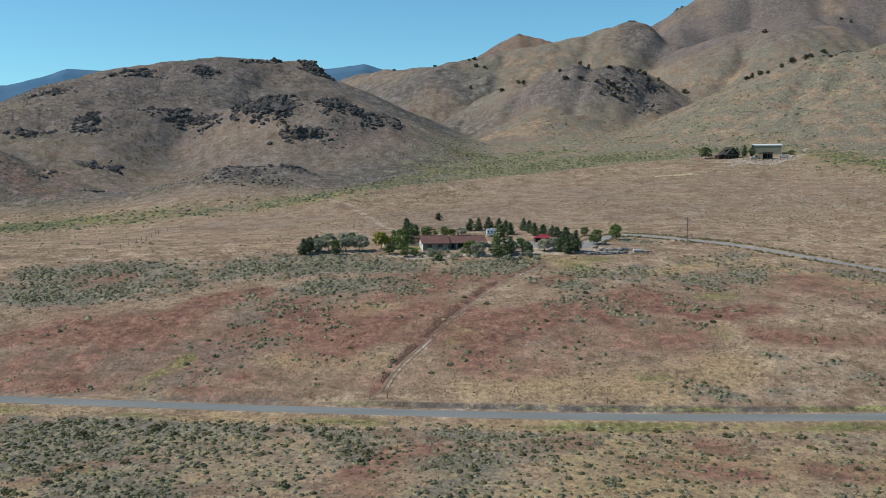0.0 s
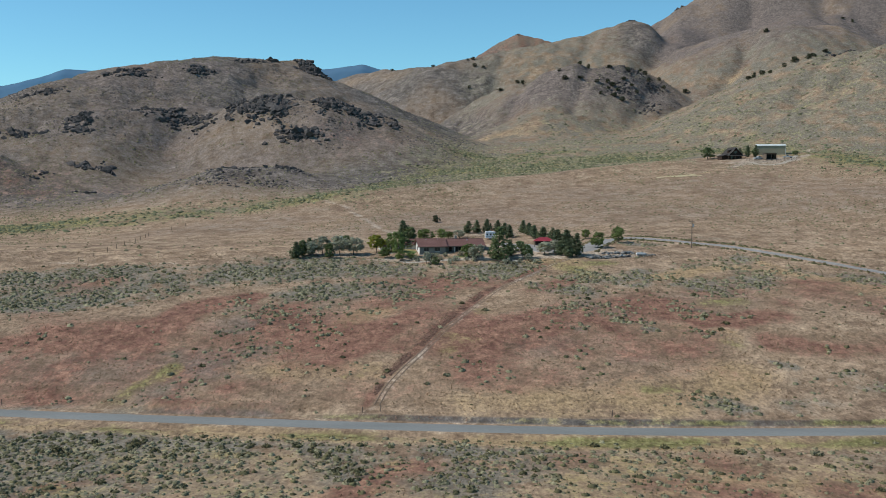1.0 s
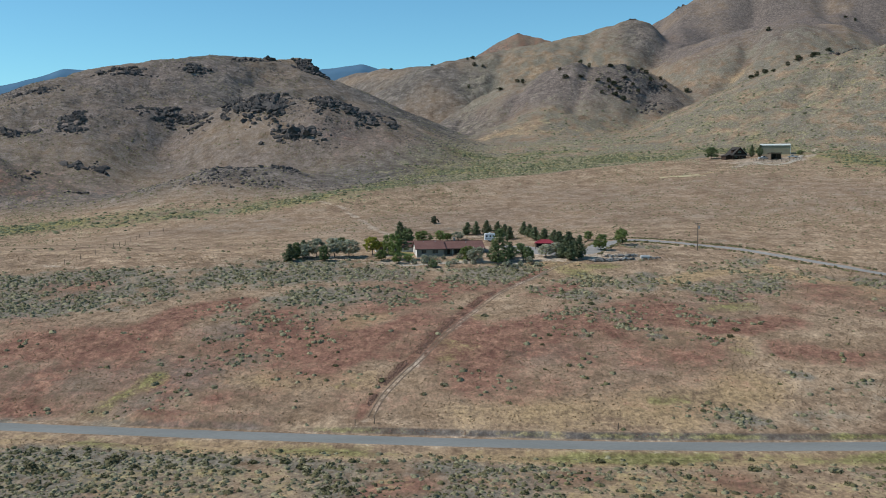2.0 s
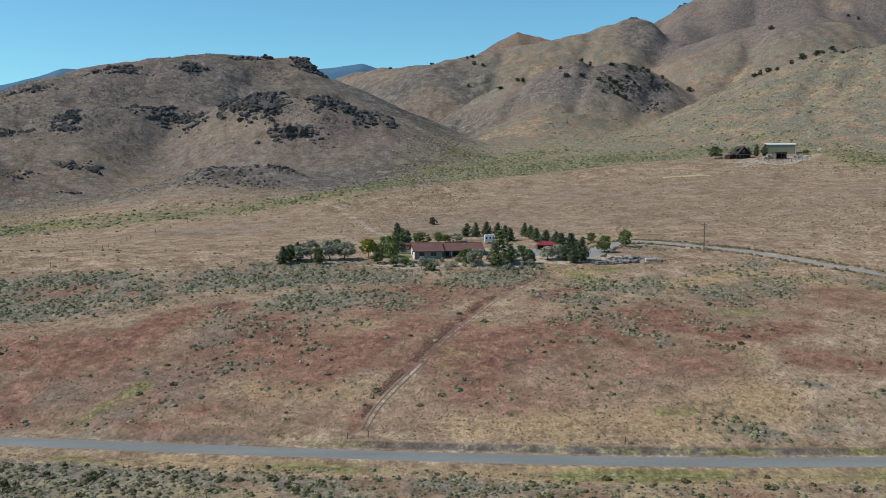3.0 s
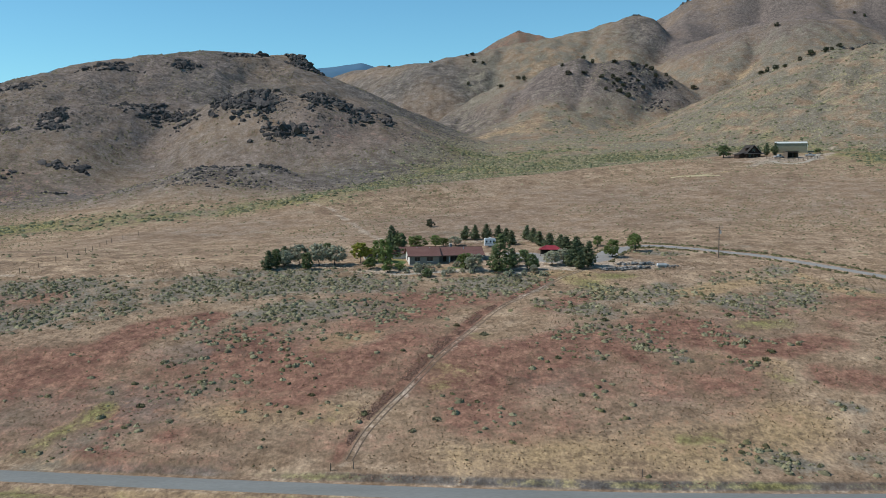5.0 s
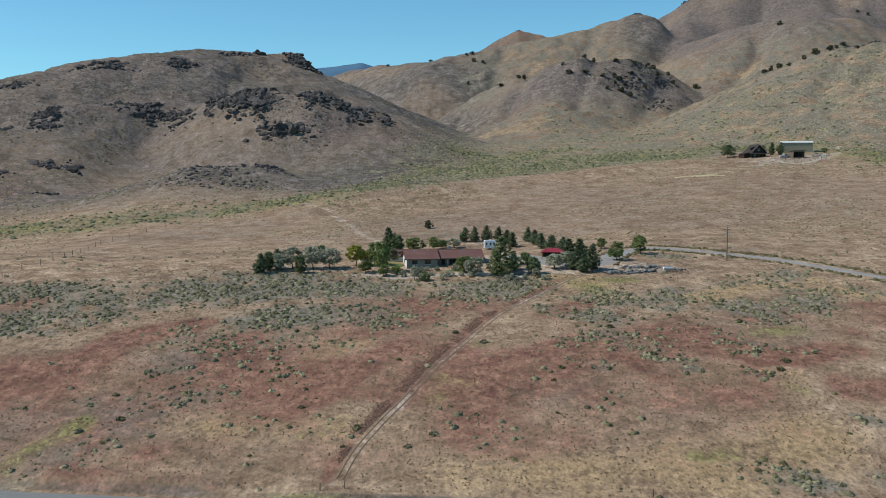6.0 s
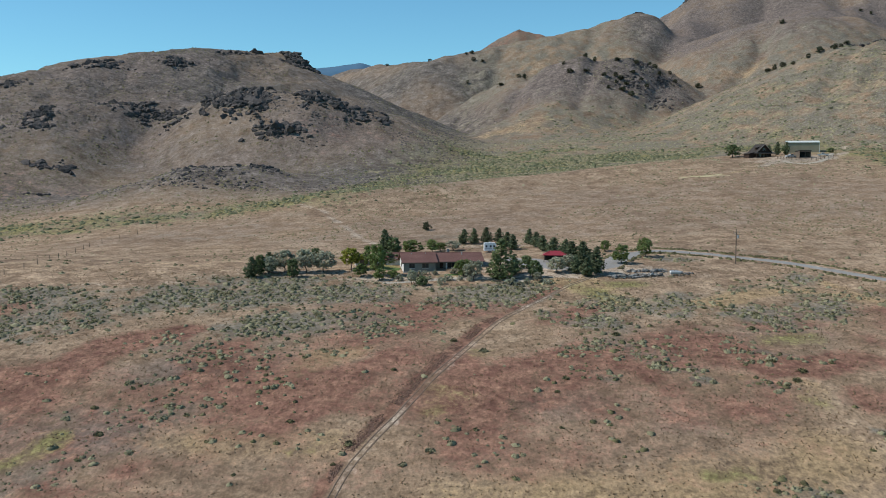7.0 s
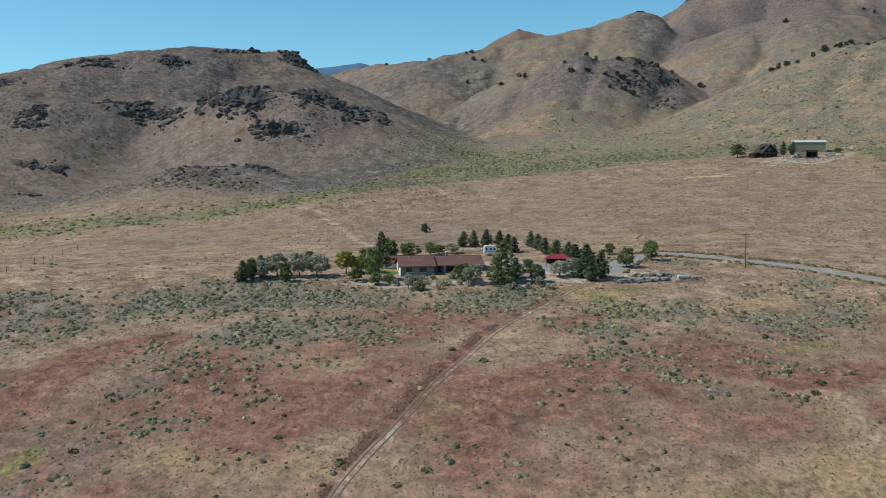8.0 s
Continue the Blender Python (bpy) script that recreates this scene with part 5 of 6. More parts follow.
# stones gathered in long piles by the drive
stones = [mesh_of("stone", *rock_shape(np.random.RandomState(400 + k), 1), M["stone"]) for k in range(8)]
rng = np.random.RandomState(44)
for cx, cy, rx, ry, count in ((34.0, 317.0, 3.6, 1.7, 75), (40.0, 318.2, 4.4, 1.5, 55), (42.0, 323.2, 6.5, 1.0, 60), (49.5, 321.0, 3.6, 1.4, 35)):
    pile = thing("stone_pile", "long low heap of dark and pale field stones", "stones", Matrix.Translation((cx, cy, height(cx, cy))), "stone heaps by the drive")
    for k in range(count):
        a, r = rng.rand() * 6.283, rng.rand() ** 0.5
        x, y = math.cos(a) * r * rx, math.sin(a) * r * ry
        s = 0.20 + 0.62 * rng.rand() ** 2.4
        ob = new("stone", stones[k % 8])
        ob.parent = pile
        ob.matrix_basis = pose(x, y, height(cx + x, cy + y) - height(cx, cy) + s * 0.45 + 0.28 * (1 - r) * rng.rand(), 0, 0, rng.rand() * 360) @ Matrix.Diagonal((s * (1 + rng.rand() * 0.5), s, s * 0.8, 1))


# ---------------------------------------------------------------- the ranch house
def window(parent, x, z, wide, tall, y, face=-1, axis="x"):
    """A window set proud of a wall that lies along axis at distance y."""
    def at(a0, a1, d0, d1, z0, z1):
        d0, d1 = sorted((y + face * d0, y + face * d1))
        return (a0, a1, d0, d1, z0, z1) if axis == "x" else (d0, d1, a0, a1, z0, z1)
    w = part("window", boxes(at(x - wide / 2, x + wide / 2, 0.004, 0.03, z, z + tall)), M["glass"], parent, "dark glass window in a brown frame")
    part("window_frame", boxes(at(x - wide / 2 - 0.08, x - wide / 2, 0.003, 0.06, z - 0.08, z + tall + 0.08), at(x + wide / 2, x + wide / 2 + 0.08, 0.003, 0.06, z - 0.08, z + tall + 0.08),
                               at(x - wide / 2, x + wide / 2, 0.003, 0.06, z + tall, z + tall + 0.08), at(x - 0.03, x + 0.03, 0.031, 0.05, z, z + tall)), M["timber"], w)
    part("window_sill", boxes(at(x - wide / 2 - 0.1, x + wide / 2 + 0.1, 0.003, 0.12, z - 0.14, z - 0.081)), M["trim"], w)


def gable_roof(parent, x0, x1, y0, y1, eave, ridge, over, thick, material, label):
    """Two roof planes over a ridge along x, with bargeboards and fascia."""
    mid = (y0 + y1) / 2
    drop = (ridge - eave) / (mid - y0) * over
    a, b = x0 - over, x1 + over
    south = part("roof_plane", slab([(a, y0 - over, eave - drop), (b, y0 - over, eave - drop), (b, mid, ridge), (a, mid, ridge)], thick), material, parent, label)
    north = part("roof_plane", slab([(b, y1 + over, eave - drop), (a, y1 + over, eave - drop), (a, mid + 0.004, ridge), (b, mid + 0.004, ridge)], thick), material, parent, label)
    part("fascia", boxes((a, b, y0 - over - 0.03, y0 - over - 0.003, eave - drop - thick - 0.08, eave - drop - 0.03)), M["timber"], south)
    part("fascia", boxes((a, b, y1 + over + 0.003, y1 + over + 0.03, eave - drop - thick - 0.08, eave - drop - 0.03)), M["timber"], north)
    part("ridge_cap", boxes((a, b, mid - 0.12, mid + 0.12, ridge - 0.03, ridge + 0.04)), material, south)
    return south


def ranch_house():
    base = 21.75
    ob = thing("ranch_house", "single-storey ranch house with brown shingle roof and sage-grey walls", "house", pose(-22.6, 327.0, base, 0, 0, 11))
    part("foundation", boxes((-0.1, 8.6, -0.1, 11.1, -1.6, 0.15), (8.6, 21.6, 2.5, 11.1, -1.6, 0.15)), M["concrete"], ob, "pale concrete footing")
    part("wall", prism([(0.0, 0.15), (8.5, 0.15), (8.5, 2.75), (0.0, 2.75)], 0.0, 0.2), M["siding"], ob, "sage-grey front wall")
    part("wall", boxes((8.5, 21.5, 2.6, 2.8, 0.15, 2.75)), M["siding"], ob, "sage-grey wall set back under the porch")
    part("wall", boxes((8.3, 8.5, 0.2, 2.6, 0.15, 2.75)), M["siding"], ob)
    # west gable is paler than the siding: sunlight put into its wall colour
    west = prism([(0, 0.15), (10.6, 0.15), (10.6, 2.75), (5.3, 4.75), (0, 2.75)], 0, 0.2)
    west.transform(pose(0.2, 0.2, 0, 0, 0, 90))
    part("gable_wall", west, M["pale_wall"], ob, "gable end wall, coloured pale for the sun on it")
    part("wall", boxes((0.2, 21.5, 10.8, 11.0, 0.15, 2.75)), M["siding"], ob)
    east = prism([(0, 0.15), (8.2, 0.15), (8.2, 2.75), (4.1, 4.6), (0, 2.75)], 0, 0.2)
    east.transform(pose(21.5, 2.8, 0, 0, 0, 90))
    part("gable_wall", east, M["siding"], ob)
    gable_roof(ob, 0.0, 8.6, 0.0, 11.0, 2.75, 4.85, 0.55, 0.18, M["roof"], "reddish brown shingle roof plane")
    gable_roof(ob, 9.75, 21.5, 1.6, 11.0, 2.75, 4.62, 0.55, 0.18, M["roof"], "reddish brown shingle roof plane")
    # dark roofing colour here stands in for shade on the gable end
    part("gable_end", prism([(0.25, 2.4), (10.75, 2.4), (5.5, 4.62)], -0.1, 0.08), M["dark_roof"], ob, "triangular gable end over the porch, coloured dark for its shade").matrix_basis = pose(9.05, 0, 0, 0, 0, 90)
    # the wing behind the west end
    part("wing_wall", boxes((-3.6, 3.4, 11.0, 17.0, -0.4, 2.7)), M["pale_wall"], ob, "pale walls of the rear wing")
    gable_roof(ob, -3.6, 3.4, 11.1, 17.0, 2.7, 4.2, 0.5, 0.16, M["roof"], "weathered brown shingle roof plane")
    for x, wide in ((2.2, 1.4), (5.8, 1.6)):
        window(ob, x, 1.05, wide, 1.15, 0.0)
    for x, wide, z, tall in ((13.2, 1.8, 0.75, 1.5), (17.2, 1.7, 0.95, 1.2), (19.8, 1.2, 0.95, 1.2)):
        window(ob, x, z, wide, tall, 2.6)
    window(ob, 5.5, 1.0, 1.2, 1.1, 0.003, -1, "y")
    door = part("door", boxes((10.0, 10.95, 2.52, 2.597, 0.2, 2.25)), M["log"], ob, "dark wooden front door")
    part("door_handle", boxes((10.82, 10.87, 2.46, 2.52, 1.1, 1.2)), M["steel"], door)
    part("porch_floor", boxes((8.6, 21.5, 0.3, 2.5, -0.5, 0.12)), M["concrete"], ob, "pale concrete porch slab")
    for x in (11.6, 14.9, 18.2, 21.2):
        part("porch_post", boxes((x - 0.08, x + 0.08, 1.25, 1.41, 0.12, 2.55)), M["trim"], ob, "white porch post")
    chimney = part("chimney", boxes((12.6, 13.3, 6.9, 7.6, 3.6, 5.4), bevel=0.02), M["stone"], ob, "square stone chimney")
    part("cap", boxes((12.5, 13.4, 6.8, 7.7, 5.4, 5.5)), M["concrete"], chimney)
    for x, y, z in ((2.6, 4.4, 4.3), (6.4, 4.6, 4.4), (16.4, 5.0, 4.3)):
        part("roof_vent", tube((x, y, z - 0.2), (x, y, z + 0.35), 0.11, 0.11, 10), M["steel"], ob, "galvanised vent pipe")


ranch_house()

# a garden wall, a paved terrace and a pale garden shed west of the house
wall = thing("garden_wall", "low pale block wall round the lawn", "wall", pose(-33.5, 338.2, height(-33.5, 338.2), 0, 0, 4))
for k in range(12):
    part("block", boxes((k * 0.8, k * 0.8 + 0.785, 0, 0.25, -0.6, 0.75), bevel=0.02), M["pale_wall"], wall)
wall = thing("terrace", "grey-white paved terrace behind the lawn", "terrace", pose(-33.0, 339.0, height(-30, 341) + 0.1, 0, 0, 4))
for k in range(6):
    for j in range(3):
        part("slab", boxes((k * 1.3, k * 1.3 + 1.28, j * 1.3, j * 1.3 + 1.28, -0.6, 0.1)), M["concrete"], wall)


def garden_shed(x, y, turn):
    ob = thing("garden_shed", "small pale garden shed with a dark open front", "shed", on_land(x, y, turn))
    part("wall", boxes((-1.6, -1.5, -1.2, 1.2, -0.4, 2.3)), M["pale_wall"], ob)
    part("wall", boxes((1.5, 1.6, -1.2, 1.2, -0.4, 2.3)), M["pale_wall"], ob)
    part("wall", boxes((-1.5, 1.5, 1.1, 1.2, -0.4, 2.3)), M["pale_wall"], ob)
    part("wall", boxes((-1.5, -0.5, -1.2, -1.1, -0.4, 2.3)), M["pale_wall"], ob)
    part("door", boxes((-0.45, 0.75, -1.19, -1.12, 0.0, 2.05)), M["timber"], ob, "brown plank door")
    gable_roof(ob, -1.6, 1.6, -1.2, 1.2, 2.3, 3.1, 0.25, 0.08, M["dark_roof"], "grey-brown felt roof plane")


garden_shed(-35.4, 337.5, 15)


def red_pavilion():
    x, y = 18.0, 338.5
    ob = thing("open_shed", "open-sided shed under a bright red metal roof", "shed", pose(x, y, height(x, y) - 0.05, 0, 0, -6) @ Matrix.Diagonal((0.86, 0.86, 0.9, 1)))
    for px in (-3.3, 0.0, 3.3):
        for py in (-2.2, 2.2):
            part("post", boxes((px - 0.09, px + 0.09, py - 0.09, py + 0.09, -0.5, 2.3)), M["timber"], ob)
    part("back_wall", boxes((-3.2, 3.2, 2.0, 2.1, 0.0, 2.25)), M["dark_inside"], ob, "back wall, coloured dark for the shade under the roof")
    part("roof_plane", slab([(-3.9, -2.8, 2.25), (3.9, -2.8, 2.25), (1.6, 0, 3.45), (-1.6, 0, 3.45)], 0.08), M["red_metal"], ob, "bright red ribbed metal roof")
    part("roof_plane", slab([(3.9, 2.8, 2.25), (-3.9, 2.8, 2.25), (-1.6, 0.01, 3.45), (1.6, 0.01, 3.45)], 0.08), M["red_metal"], ob)
    part("roof_plane", slab([(-3.9, 2.79, 2.25), (-3.9, -2.79, 2.25), (-1.61, 0, 3.45)], 0.08), M["red_metal"], ob)
    part("roof_plane", slab([(3.9, -2.79, 2.25), (3.9, 2.79, 2.25), (1.61, 0, 3.45)], 0.08), M["red_metal"], ob)
    for k in range(9):
        u = -3.2 + 0.8 * k
        top = max(-1.6, min(1.6, u))
        part("seam", tube((u, -2.7, 2.33), (top, -0.05, 3.48), 0.03, 0.03, 5), M["red_metal"], ob)


red_pavilion()


def wheel(parent, x, y, r, wide=0.2):
    w = part("wheel", tube((x, y - wide / 2, r), (x, y + wide / 2, r), r, r, 16), M["rubber"], parent, "black tyre with a steel rim")
    part("rim", tube((x, y - wide / 2 - 0.012, r), (x, y + wide / 2 + 0.012, r), r * 0.55, r * 0.55, 12), M["steel"], w)


def travel_trailer():
    x, y = 0.2, 358.5
    ob = thing("travel_trailer", "white travel trailer parked behind the house", "trailer", pose(x, y, height(x, y) + 0.05, 0, 0, 8) @ Matrix.Diagonal((0.52, 0.8, 0.95, 1)))
    body = prism([(-3.4, 0.5), (3.2, 0.5), (3.4, 1.2), (3.3, 2.75), (2.9, 2.95), (-3.0, 2.95), (-3.4, 2.7)], -1.2, 1.2)
    bmesh.ops.bevel(body, geom=body.edges[:], offset=0.06, segments=2, affect="EDGES")
    part("body", body, M["white_paint"], ob, "rounded white caravan body")
    part("stripe", boxes((-3.3, 3.3, -1.212, -1.203, 1.05, 1.25)), M["grey_paint"], ob, "grey side stripe")
    for px in (-2.2, 0.2, 2.2):
        part("window", boxes((px - 0.5, px + 0.5, -1.22, -1.203, 1.55, 2.2)), M["glass"], ob)
    part("door", boxes((0.95, 1.6, -1.225, -1.203, 0.6, 2.4)), M["white_paint"], ob)
    part("roof_unit", boxes((-0.5, 0.5, -0.4, 0.4, 2.951, 3.2), bevel=0.05), M["white_paint"], ob, "roof air conditioner")
    for px in (-0.5, 0.35):
        for py in (-1.0, 1.0):
            wheel(ob, px, py, 0.36)
    part("hitch", tube((3.3, 0, 0.5), (4.5, 0, 0.45), 0.06, 0.05), M["steel"], ob)


travel_trailer()


def propane_tank():
    x, y = 47.3, 319.0
    ob = thing("propane_tank", "horizontal grey-white propane tank on concrete saddles", "tank", pose(x, y, height(x, y), 0, 0, -4) @ Matrix.Diagonal((0.9, 0.9, 0.9, 1)))
    body = tube((-1.35, 0, 0.85), (1.35, 0, 0.85), 0.5, 0.5, 20)
    dome = bmesh.new()
    bmesh.ops.create_uvsphere(dome, u_segments=20, v_segments=10, radius=0.505, matrix=Matrix.Translation((-1.34, 0, 0.85)) @ Matrix.Diagonal((0.6, 1, 1, 1)))
    # only the sunward cap is white, a painted stand-in for sunlight on it
    part("end_cap", dome, M["white_paint"], ob, "domed tank end, coloured white for the sun on it")
    bmesh.ops.create_uvsphere(body, u_segments=20, v_segments=10, radius=0.497, matrix=Matrix.Translation((1.34, 0, 0.85)) @ Matrix.Diagonal((0.6, 1, 1, 1)))
    part("body", body, M["grey_paint"], ob, "grey enamelled tank body")
    part("valve_cover", tube((0, 0, 1.33), (0, 0, 1.55), 0.2, 0.17, 12), M["grey_paint"], ob)
    for px in (-0.95, 0.95):
        part("saddle", boxes((px - 0.12, px + 0.12, -0.45, 0.45, -0.3, 0.52), bevel=0.02), M["concrete"], ob)


propane_tank()


def utility_pole():
    x, y = 66.1, 334.5
    ob = thing("utility_pole", "tall brown wooden utility pole with crossarm and transformer", "pole", on_land(x, y))
    part("pole", tube((0, 0, -0.5), (0, 0, 9.3), 0.17, 0.11, 12), M["timber"], ob)
    arm = part("crossarm", boxes((-0.95, 0.95, -0.20, -0.12, 8.55, 8.68)), M["timber"], ob)
    for px in (-0.85, 0.0, 0.85):
        part("insulator", tube((px, -0.16, 8.68), (px, -0.16, 8.9), 0.06, 0.04, 8), M["stone"], arm, "grey porcelain insulator")
    part("brace", tube((-0.7, -0.14, 8.55), (0, -0.14, 7.9), 0.02, 0.02, 6), M["steel"], arm)
    part("brace", tube((0.7, -0.14, 8.55), (0, -0.14, 7.9), 0.02, 0.02, 6), M["steel"], arm)
    can = part("transformer", tube((0.42, 0, 6.9), (0.42, 0, 7.8), 0.24, 0.24, 14), M["grey_paint"], ob, "grey transformer can")
    part("bushing", tube((0.42, 0, 7.8), (0.42, 0, 8.0), 0.05, 0.03, 6), M["stone"], can)


utility_pole()


# ---------------------------------------------------------------- fences
def post_fence(name, line, label, group, tall=1.25):
    for k, (x, y) in enumerate(line):
        ob = thing("fence_post", label, "post", on_land(x, y, 30 * k), group)
        part("post", tube((0, 0, -0.4), (0.03 * (k % 3 - 1), 0, tall), 0.09, 0.075, 7), M["timber"], ob)
        part("top", tube((0.03 * (k % 3 - 1), 0, tall), (0.03 * (k % 3 - 1), 0, tall + 0.03), 0.06, 0.03, 7), M["timber"], ob)


pasture = [(-129, 312), (-127.5, 320), (-126, 328), (-126, 336), (-127, 346), (-128, 354), (-129, 362), (-131, 373), (-133, 384), (-136, 396), (-136, 407), (-134, 418), (-132, 431), (-129, 444)]
post_fence("fence", pasture, "weathered wooden fence post at the pasture's edge", "pasture fence posts", 1.6)
post_fence("fence", [(-101, 206.5), (-25, 200.6), (-21.4, 201.2), (24, 199.4)], "thin weathered fence post above the roadside bank", "roadside fence posts", 1.2)


# ---------------------------------------------------------------- the upper place on its terrace
def cabin():
    x, y = 136.2, 573.0
    ob = thing("log_cabin", "dark brown log cabin with a steep gable roof", "cabin", pose(x, y, height(x, y - 4) - 0.1, 0, 0, 14) @ Matrix.Diagonal((0.84, 0.84, 0.86, 1)))
    part("front_wall", prism([(-4.6, -0.8), (4.6, -0.8), (4.6, 3.2), (0, 7.6), (-4.6, 3.2)], -4.5, -4.2), M["log"], ob, "dark log gable front")
    part("wall", boxes((-4.6, -4.3, -4.2, 5, -0.8, 3.2)), M["log"], ob)
    part("wall", boxes((4.3, 4.6, -4.2, 5, -0.8, 3.2)), M["log"], ob)
    part("back_wall", prism([(-4.6, -0.8), (4.6, -0.8), (4.6, 3.2), (0, 7.6), (-4.6, 3.2)], 5.0, 5.3), M["log"], ob)
    part("roof_plane", slab([(-5.6, -5.5, 2.45), (0.0, -5.5, 7.85), (0.0, 5.9, 7.85), (-5.6, 5.9, 2.45)], 0.25), M["dark_roof"], ob, "steep dark roof plane")
    part("roof_plane", slab([(5.6, -5.5, 2.45), (5.6, 5.9, 2.45), (0.005, 5.9, 7.85), (0.005, -5.5, 7.85)], 0.25), M["dark_roof"], ob, "steep dark roof plane")
    part("bargeboard", slab([(-5.65, -5.56, 2.40), (0.0, -5.56, 7.85), (0.0, -5.51, 7.85), (-5.65, -5.51, 2.40)], 0.28), M["sand"], ob, "pale weathered bargeboard")
    part("bargeboard", slab([(5.65, -5.56, 2.40), (5.65, -5.51, 2.40), (0.0, -5.51, 7.85), (0.0, -5.56, 7.85)], 0.28), M["sand"], ob, "pale weathered bargeboard")
    for wx, z, w, h in ((-2.4, 0.9, 1.3, 1.4), (2.4, 0.9, 1.3, 1.4), (0, 4.1, 1.6, 1.3)):
        window(ob, wx, z, w, h, -4.5)
    part("door", boxes((-0.5, 0.5, -4.58, -4.503, 0.1, 2.2)), M["timber"], ob, "brown plank door")
    part("deck", boxes((-6.4, 6.4, -7.2, -4.6, -1.2, 0.05)), M["timber"], ob, "weathered front deck")
    for px in (-6.2, -3.1, 0, 3.1, 6.2):
        part("deck_post", boxes((px - 0.08, px + 0.08, -7.15, -6.99, 0.05, 2.3)), M["log"], ob)
    part("deck_rail", boxes((-6.2, 6.2, -7.12, -7.04, 0.85, 0.97)), M["log"], ob)
    part("porch_roof", slab([(-6.7, -7.5, 2.3), (6.7, -7.5, 2.3), (6.7, -4.51, 3.0), (-6.7, -4.51, 3.0)], 0.12), M["dark_roof"], ob, "dark porch roof")
    wing = part("wing", boxes((-8.6, -4.7, -2.6, 4.0, -0.8, 2.4)), M["log"], ob, "low side wing of the cabin")
    part("wing_roof", slab([(-9.1, -3.2, 2.1), (-4.65, -3.2, 3.4), (-4.65, 4.5, 3.4), (-9.1, 4.5, 2.1)], 0.18), M["dark_roof"], wing, "dark shed roof over the wing")
    dormer = part("dormer", boxes((-3.9, -2.0, -2.6, -0.6, 4.0, 5.9)), M["log"], ob, "small dormer on the roof slope")
    part("dormer_roof", slab([(-4.3, -2.9, 5.7), (-1.6, -2.9, 6.5), (-1.6, -0.3, 6.5), (-4.3, -0.3, 5.7)], 0.12), M["dark_roof"], dormer)


cabin()


def barn():
    x, y = 161.5, 588.0
    ob = thing("metal_barn", "large green sheet-metal barn with a pale roof", "barn", pose(x, y, height(x, y - 6) - 0.3, 0, 0, -12) @ Matrix.Diagonal((0.88, 0.88, 1.0, 1)))
    for y0, y1 in ((-6.0, -5.85), (5.85, 6.0)):
        part("wall", boxes((-9, 9, y0, y1, -1.2, 5.6)), M["green_metal"], ob, "grey-green ribbed metal wall")
    for k in range(36):
        part("rib", boxes((-8.95 + k * 0.5, -8.87 + k * 0.5, -6.04, -6.003, -0.6, 5.5)), M["green_metal"], ob)
    for x0 in (-9.0, 8.85):
        end = prism([(-5.85, -1.2), (5.85, -1.2), (5.85, 5.5), (0, 6.3), (-5.85, 5.5)], 0, 0.15)
        end.transform(pose(x0 + 0.15, 0, 0, 0, 0, 90))
        part("end_wall", end, M["green_metal"], ob)
    part("roof_plane", slab([(-9.3, -6.3, 5.65), (9.3, -6.3, 5.65), (9.3, 0, 6.5), (-9.3, 0, 6.5)], 0.1), M["roof_metal"], ob, "pale green-white metal roof")
    part("roof_plane", slab([(9.3, 6.3, 5.65), (-9.3, 6.3, 5.65), (-9.3, 0.005, 6.5), (9.3, 0.005, 6.5)], 0.1), M["roof_metal"], ob, "pale green-white metal roof")
    part("gutter", boxes((-9.3, 9.3, -6.42, -6.31, 5.35, 5.6)), M["roof_metal"], ob, "white eave trim")
    for px in (-9.05, 9.05):
        part("corner_trim", boxes((px - 0.09, px + 0.09, -6.12, -6.05, -0.6, 5.5)), M["roof_metal"], ob)


barn()


def stock_shelter():
    x, y = 152.8, 558.0
    ob = thing("stock_shelter", "small open-fronted shelter with a dark inside", "shed", pose(x, y, height(x, y) - 0.1, 0, 0, 14))
    part("side_wall", boxes((-3.0, -2.9, -2, 2, -0.4, 3.4)), M["timber"], ob, "weathered side wall")
    part("side_wall", boxes((2.9, 3.0, -2, 2, -0.4, 3.4)), M["timber"], ob)
    part("back_wall", boxes((-2.9, 2.9, 1.9, 2.0, -0.4, 2.9)), M["dark_inside"], ob)
    part("lintel", boxes((-2.9, 2.9, -2.0, -1.9, 2.8, 3.4)), M["timber"], ob)
    part("post", boxes((-0.1, 0.1, -2.0, -1.8, -0.4, 2.8)), M["timber"], ob)
    part("roof", slab([(-3.3, -2.5, 3.6), (3.3, -2.5, 3.6), (3.3, 2.3, 3.0), (-3.3, 2.3, 3.0)], 0.12), M["dark_roof"], ob, "dark sloping sheet roof")


stock_shelter()


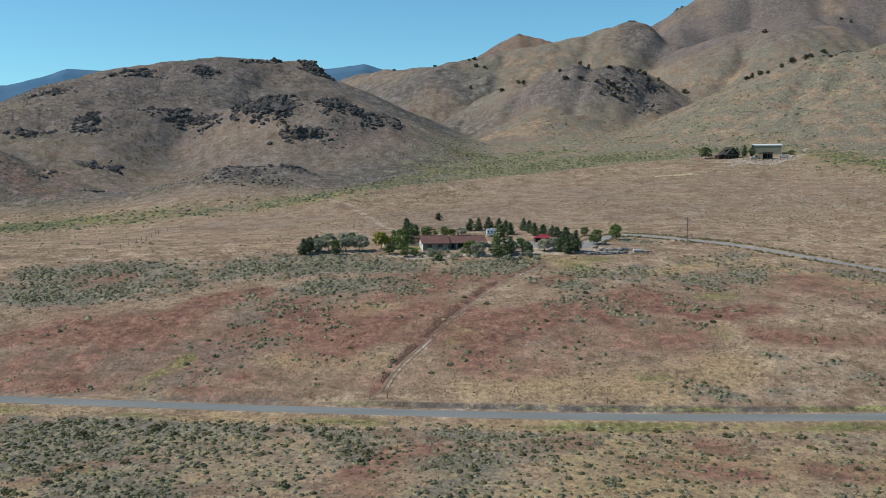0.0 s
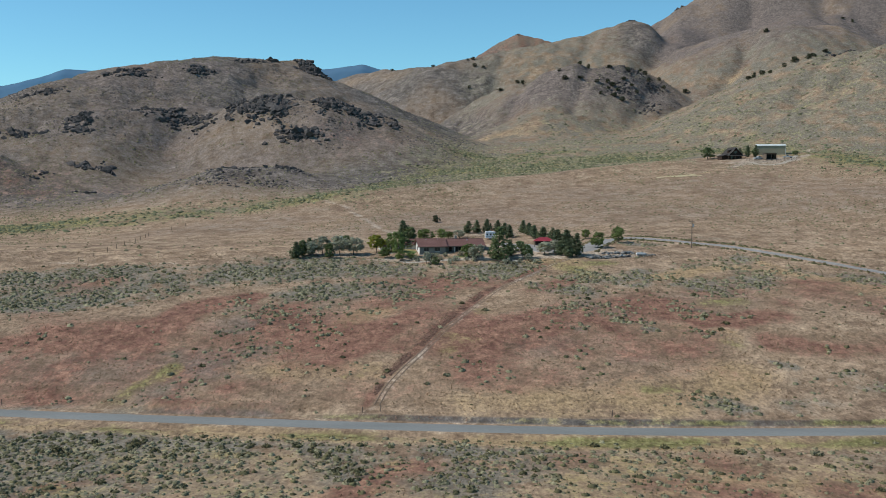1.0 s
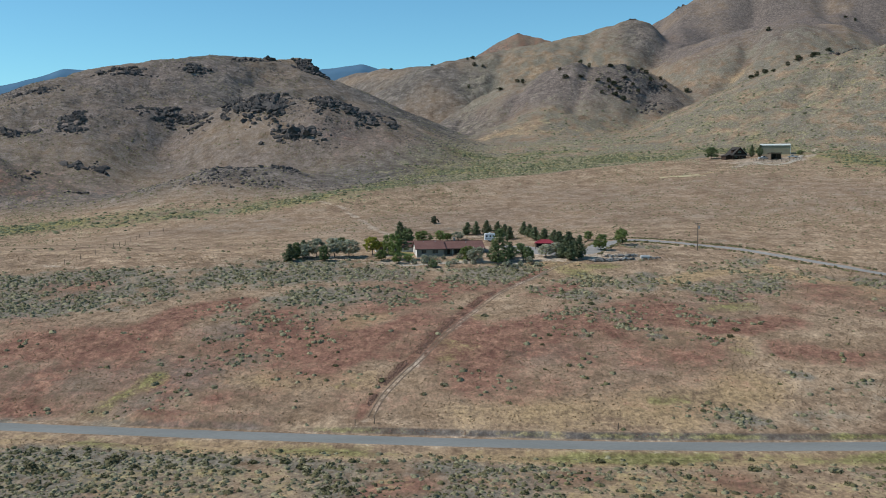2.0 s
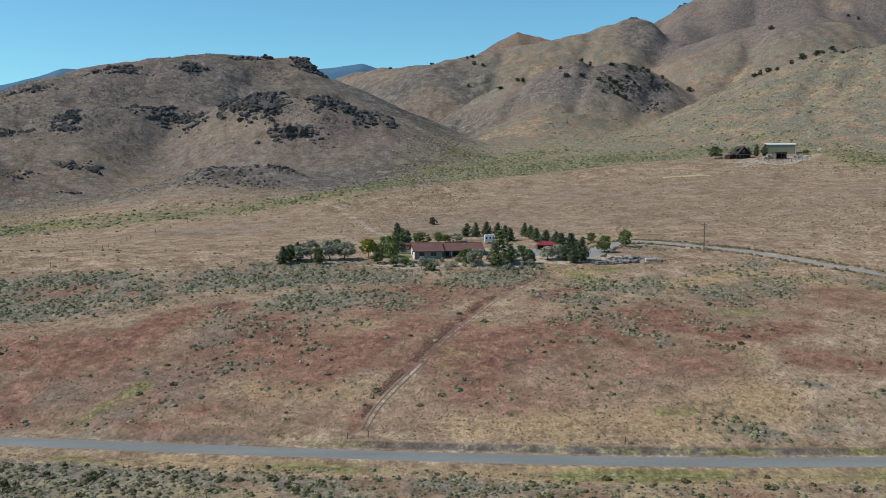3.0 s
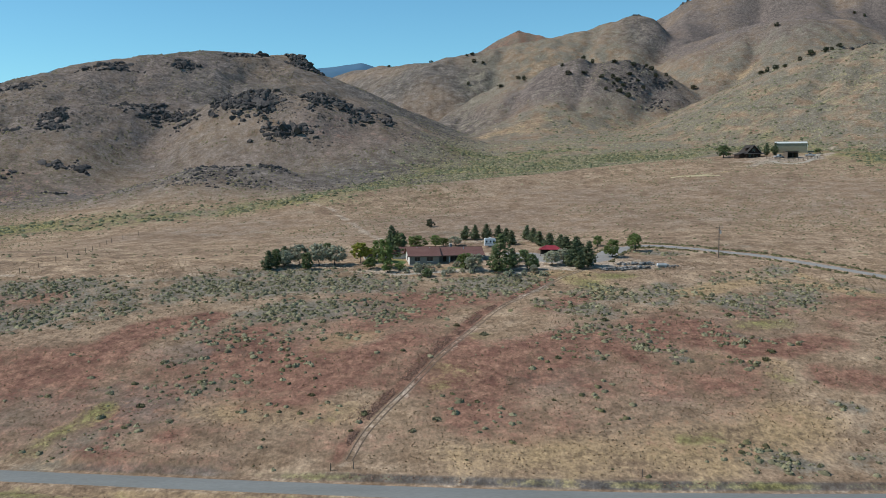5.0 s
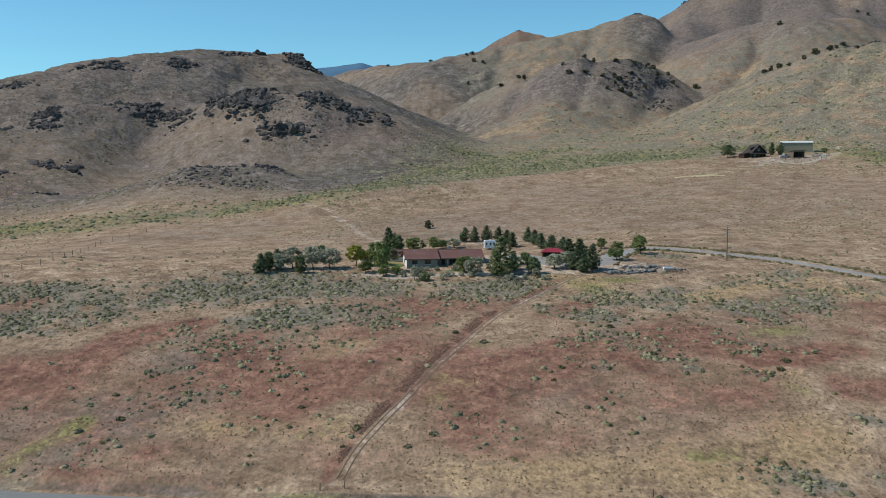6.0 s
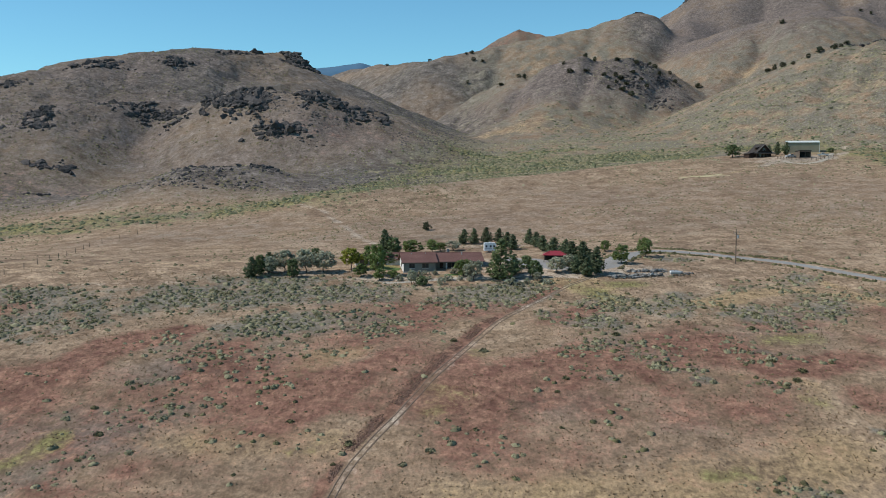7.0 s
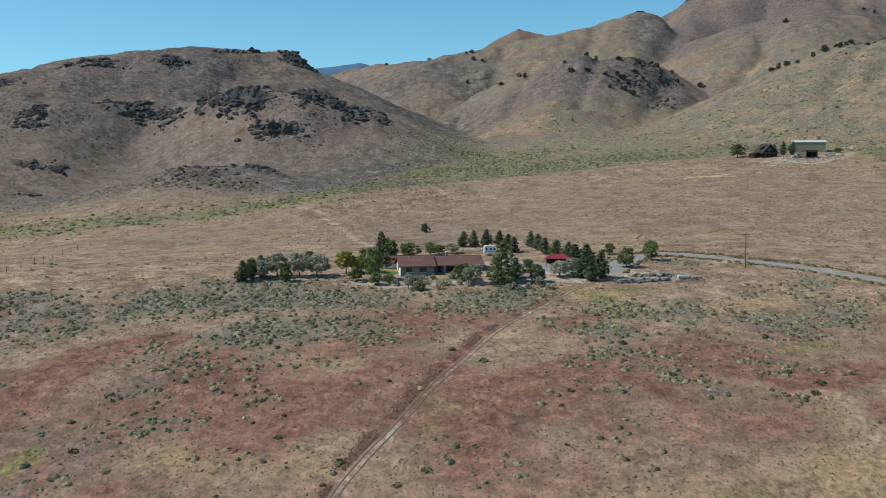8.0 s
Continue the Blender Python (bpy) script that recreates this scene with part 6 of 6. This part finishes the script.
def corral():
    pts = [(140, 556), (143, 551), (149, 548.5), (156, 547.5), (162, 549), (167, 553)]
    for (ax, ay), (bx, by) in zip(pts[:-1], pts[1:]):
        far = math.hypot(bx - ax, by - ay)
        ob = thing("corral_panel", "pale weathered rail panel of the corral fence", "fence", on_land(ax, ay, math.degrees(math.atan2(by - ay, bx - ax))), "corral panels")
        rise = height(bx, by) - height(ax, ay)
        for k in range(3):
            s = k / 3
            part("post", tube((s * far, 0, s * rise - 0.4), (s * far, 0, s * rise + 1.5), 0.1, 0.09, 7), M["timber"], ob)
        for z in (0.5, 0.9, 1.35):
            part("rail", tube((0, -0.1, z), (far, -0.1, z + rise), 0.055, 0.05, 6), M["timber"], ob)


corral()


def pickup(x, y, turn, paint, label):
    ob = thing("pickup_truck", label, "truck", on_land(x, y, turn), "vehicles by the barn")
    body = prism([(-2.6, 0.45), (2.6, 0.45), (2.65, 1.0), (1.3, 1.12), (0.75, 1.75), (-0.55, 1.78), (-0.75, 1.15), (-2.6, 1.15)], -0.92, 0.92)
    bmesh.ops.bevel(body, geom=body.edges[:], offset=0.05, segments=2, affect="EDGES")
    part("body", body, paint, ob)
    part("windscreen", slab([(1.27, -0.75, 1.17), (1.27, 0.75, 1.17), (0.8, 0.7, 1.73), (0.8, -0.7, 1.73)], 0.02), M["glass"], ob)
    for py in (-0.93, 0.91):
        part("side_window", boxes((-0.45, 0.7, py, py + 0.02, 1.2, 1.62)), M["glass"], ob)
    part("bed", boxes((-2.5, -0.85, -0.75, 0.75, 1.151, 1.16)), M["dark_inside"], ob, "dark truck bed")
    for py in (-0.55, 0.55):
        part("headlight", boxes((2.62, 2.67, py - 0.18, py + 0.18, 0.75, 0.95)), M["glass"], ob)
    for px in (-1.65, 1.65):
        for py in (-0.82, 0.82):
            wheel(ob, px, py, 0.38)


pickup(147.0, 558.5, 20, M["grey_paint"], "grey pickup truck parked below the barn")
pickup(163.5, 561.0, 165, M["grey_paint"], "grey pickup truck parked beside the corral shelter")
upper = [unit(broad_tree("cottonwood_tree", 281 + k, M["dark_leaf"], "round dark green tree by the upper cabin", "tree", 6, 2.6, 1.0, 80), 6, 5.2) for k in range(2)]
plant(upper, [(124.8, 582, 6.6, 8.0), (150.6, 579, 4.2, 4.0), (171.5, 574, 2.6, 4.4)], "trees round the upper cabin")
plant([unit(pine_tree("cedar_tree", 291 + k, "narrow dark cedar beside the upper cabin", "tree", 6, 1.9), 6, 3.7) for k in range(2)], [(145.2, 575, 6.2, 4.2), (149.2, 574, 6.0, 3.8), (141.8, 578, 5.0, 3.6)], "cedars by the upper cabin")
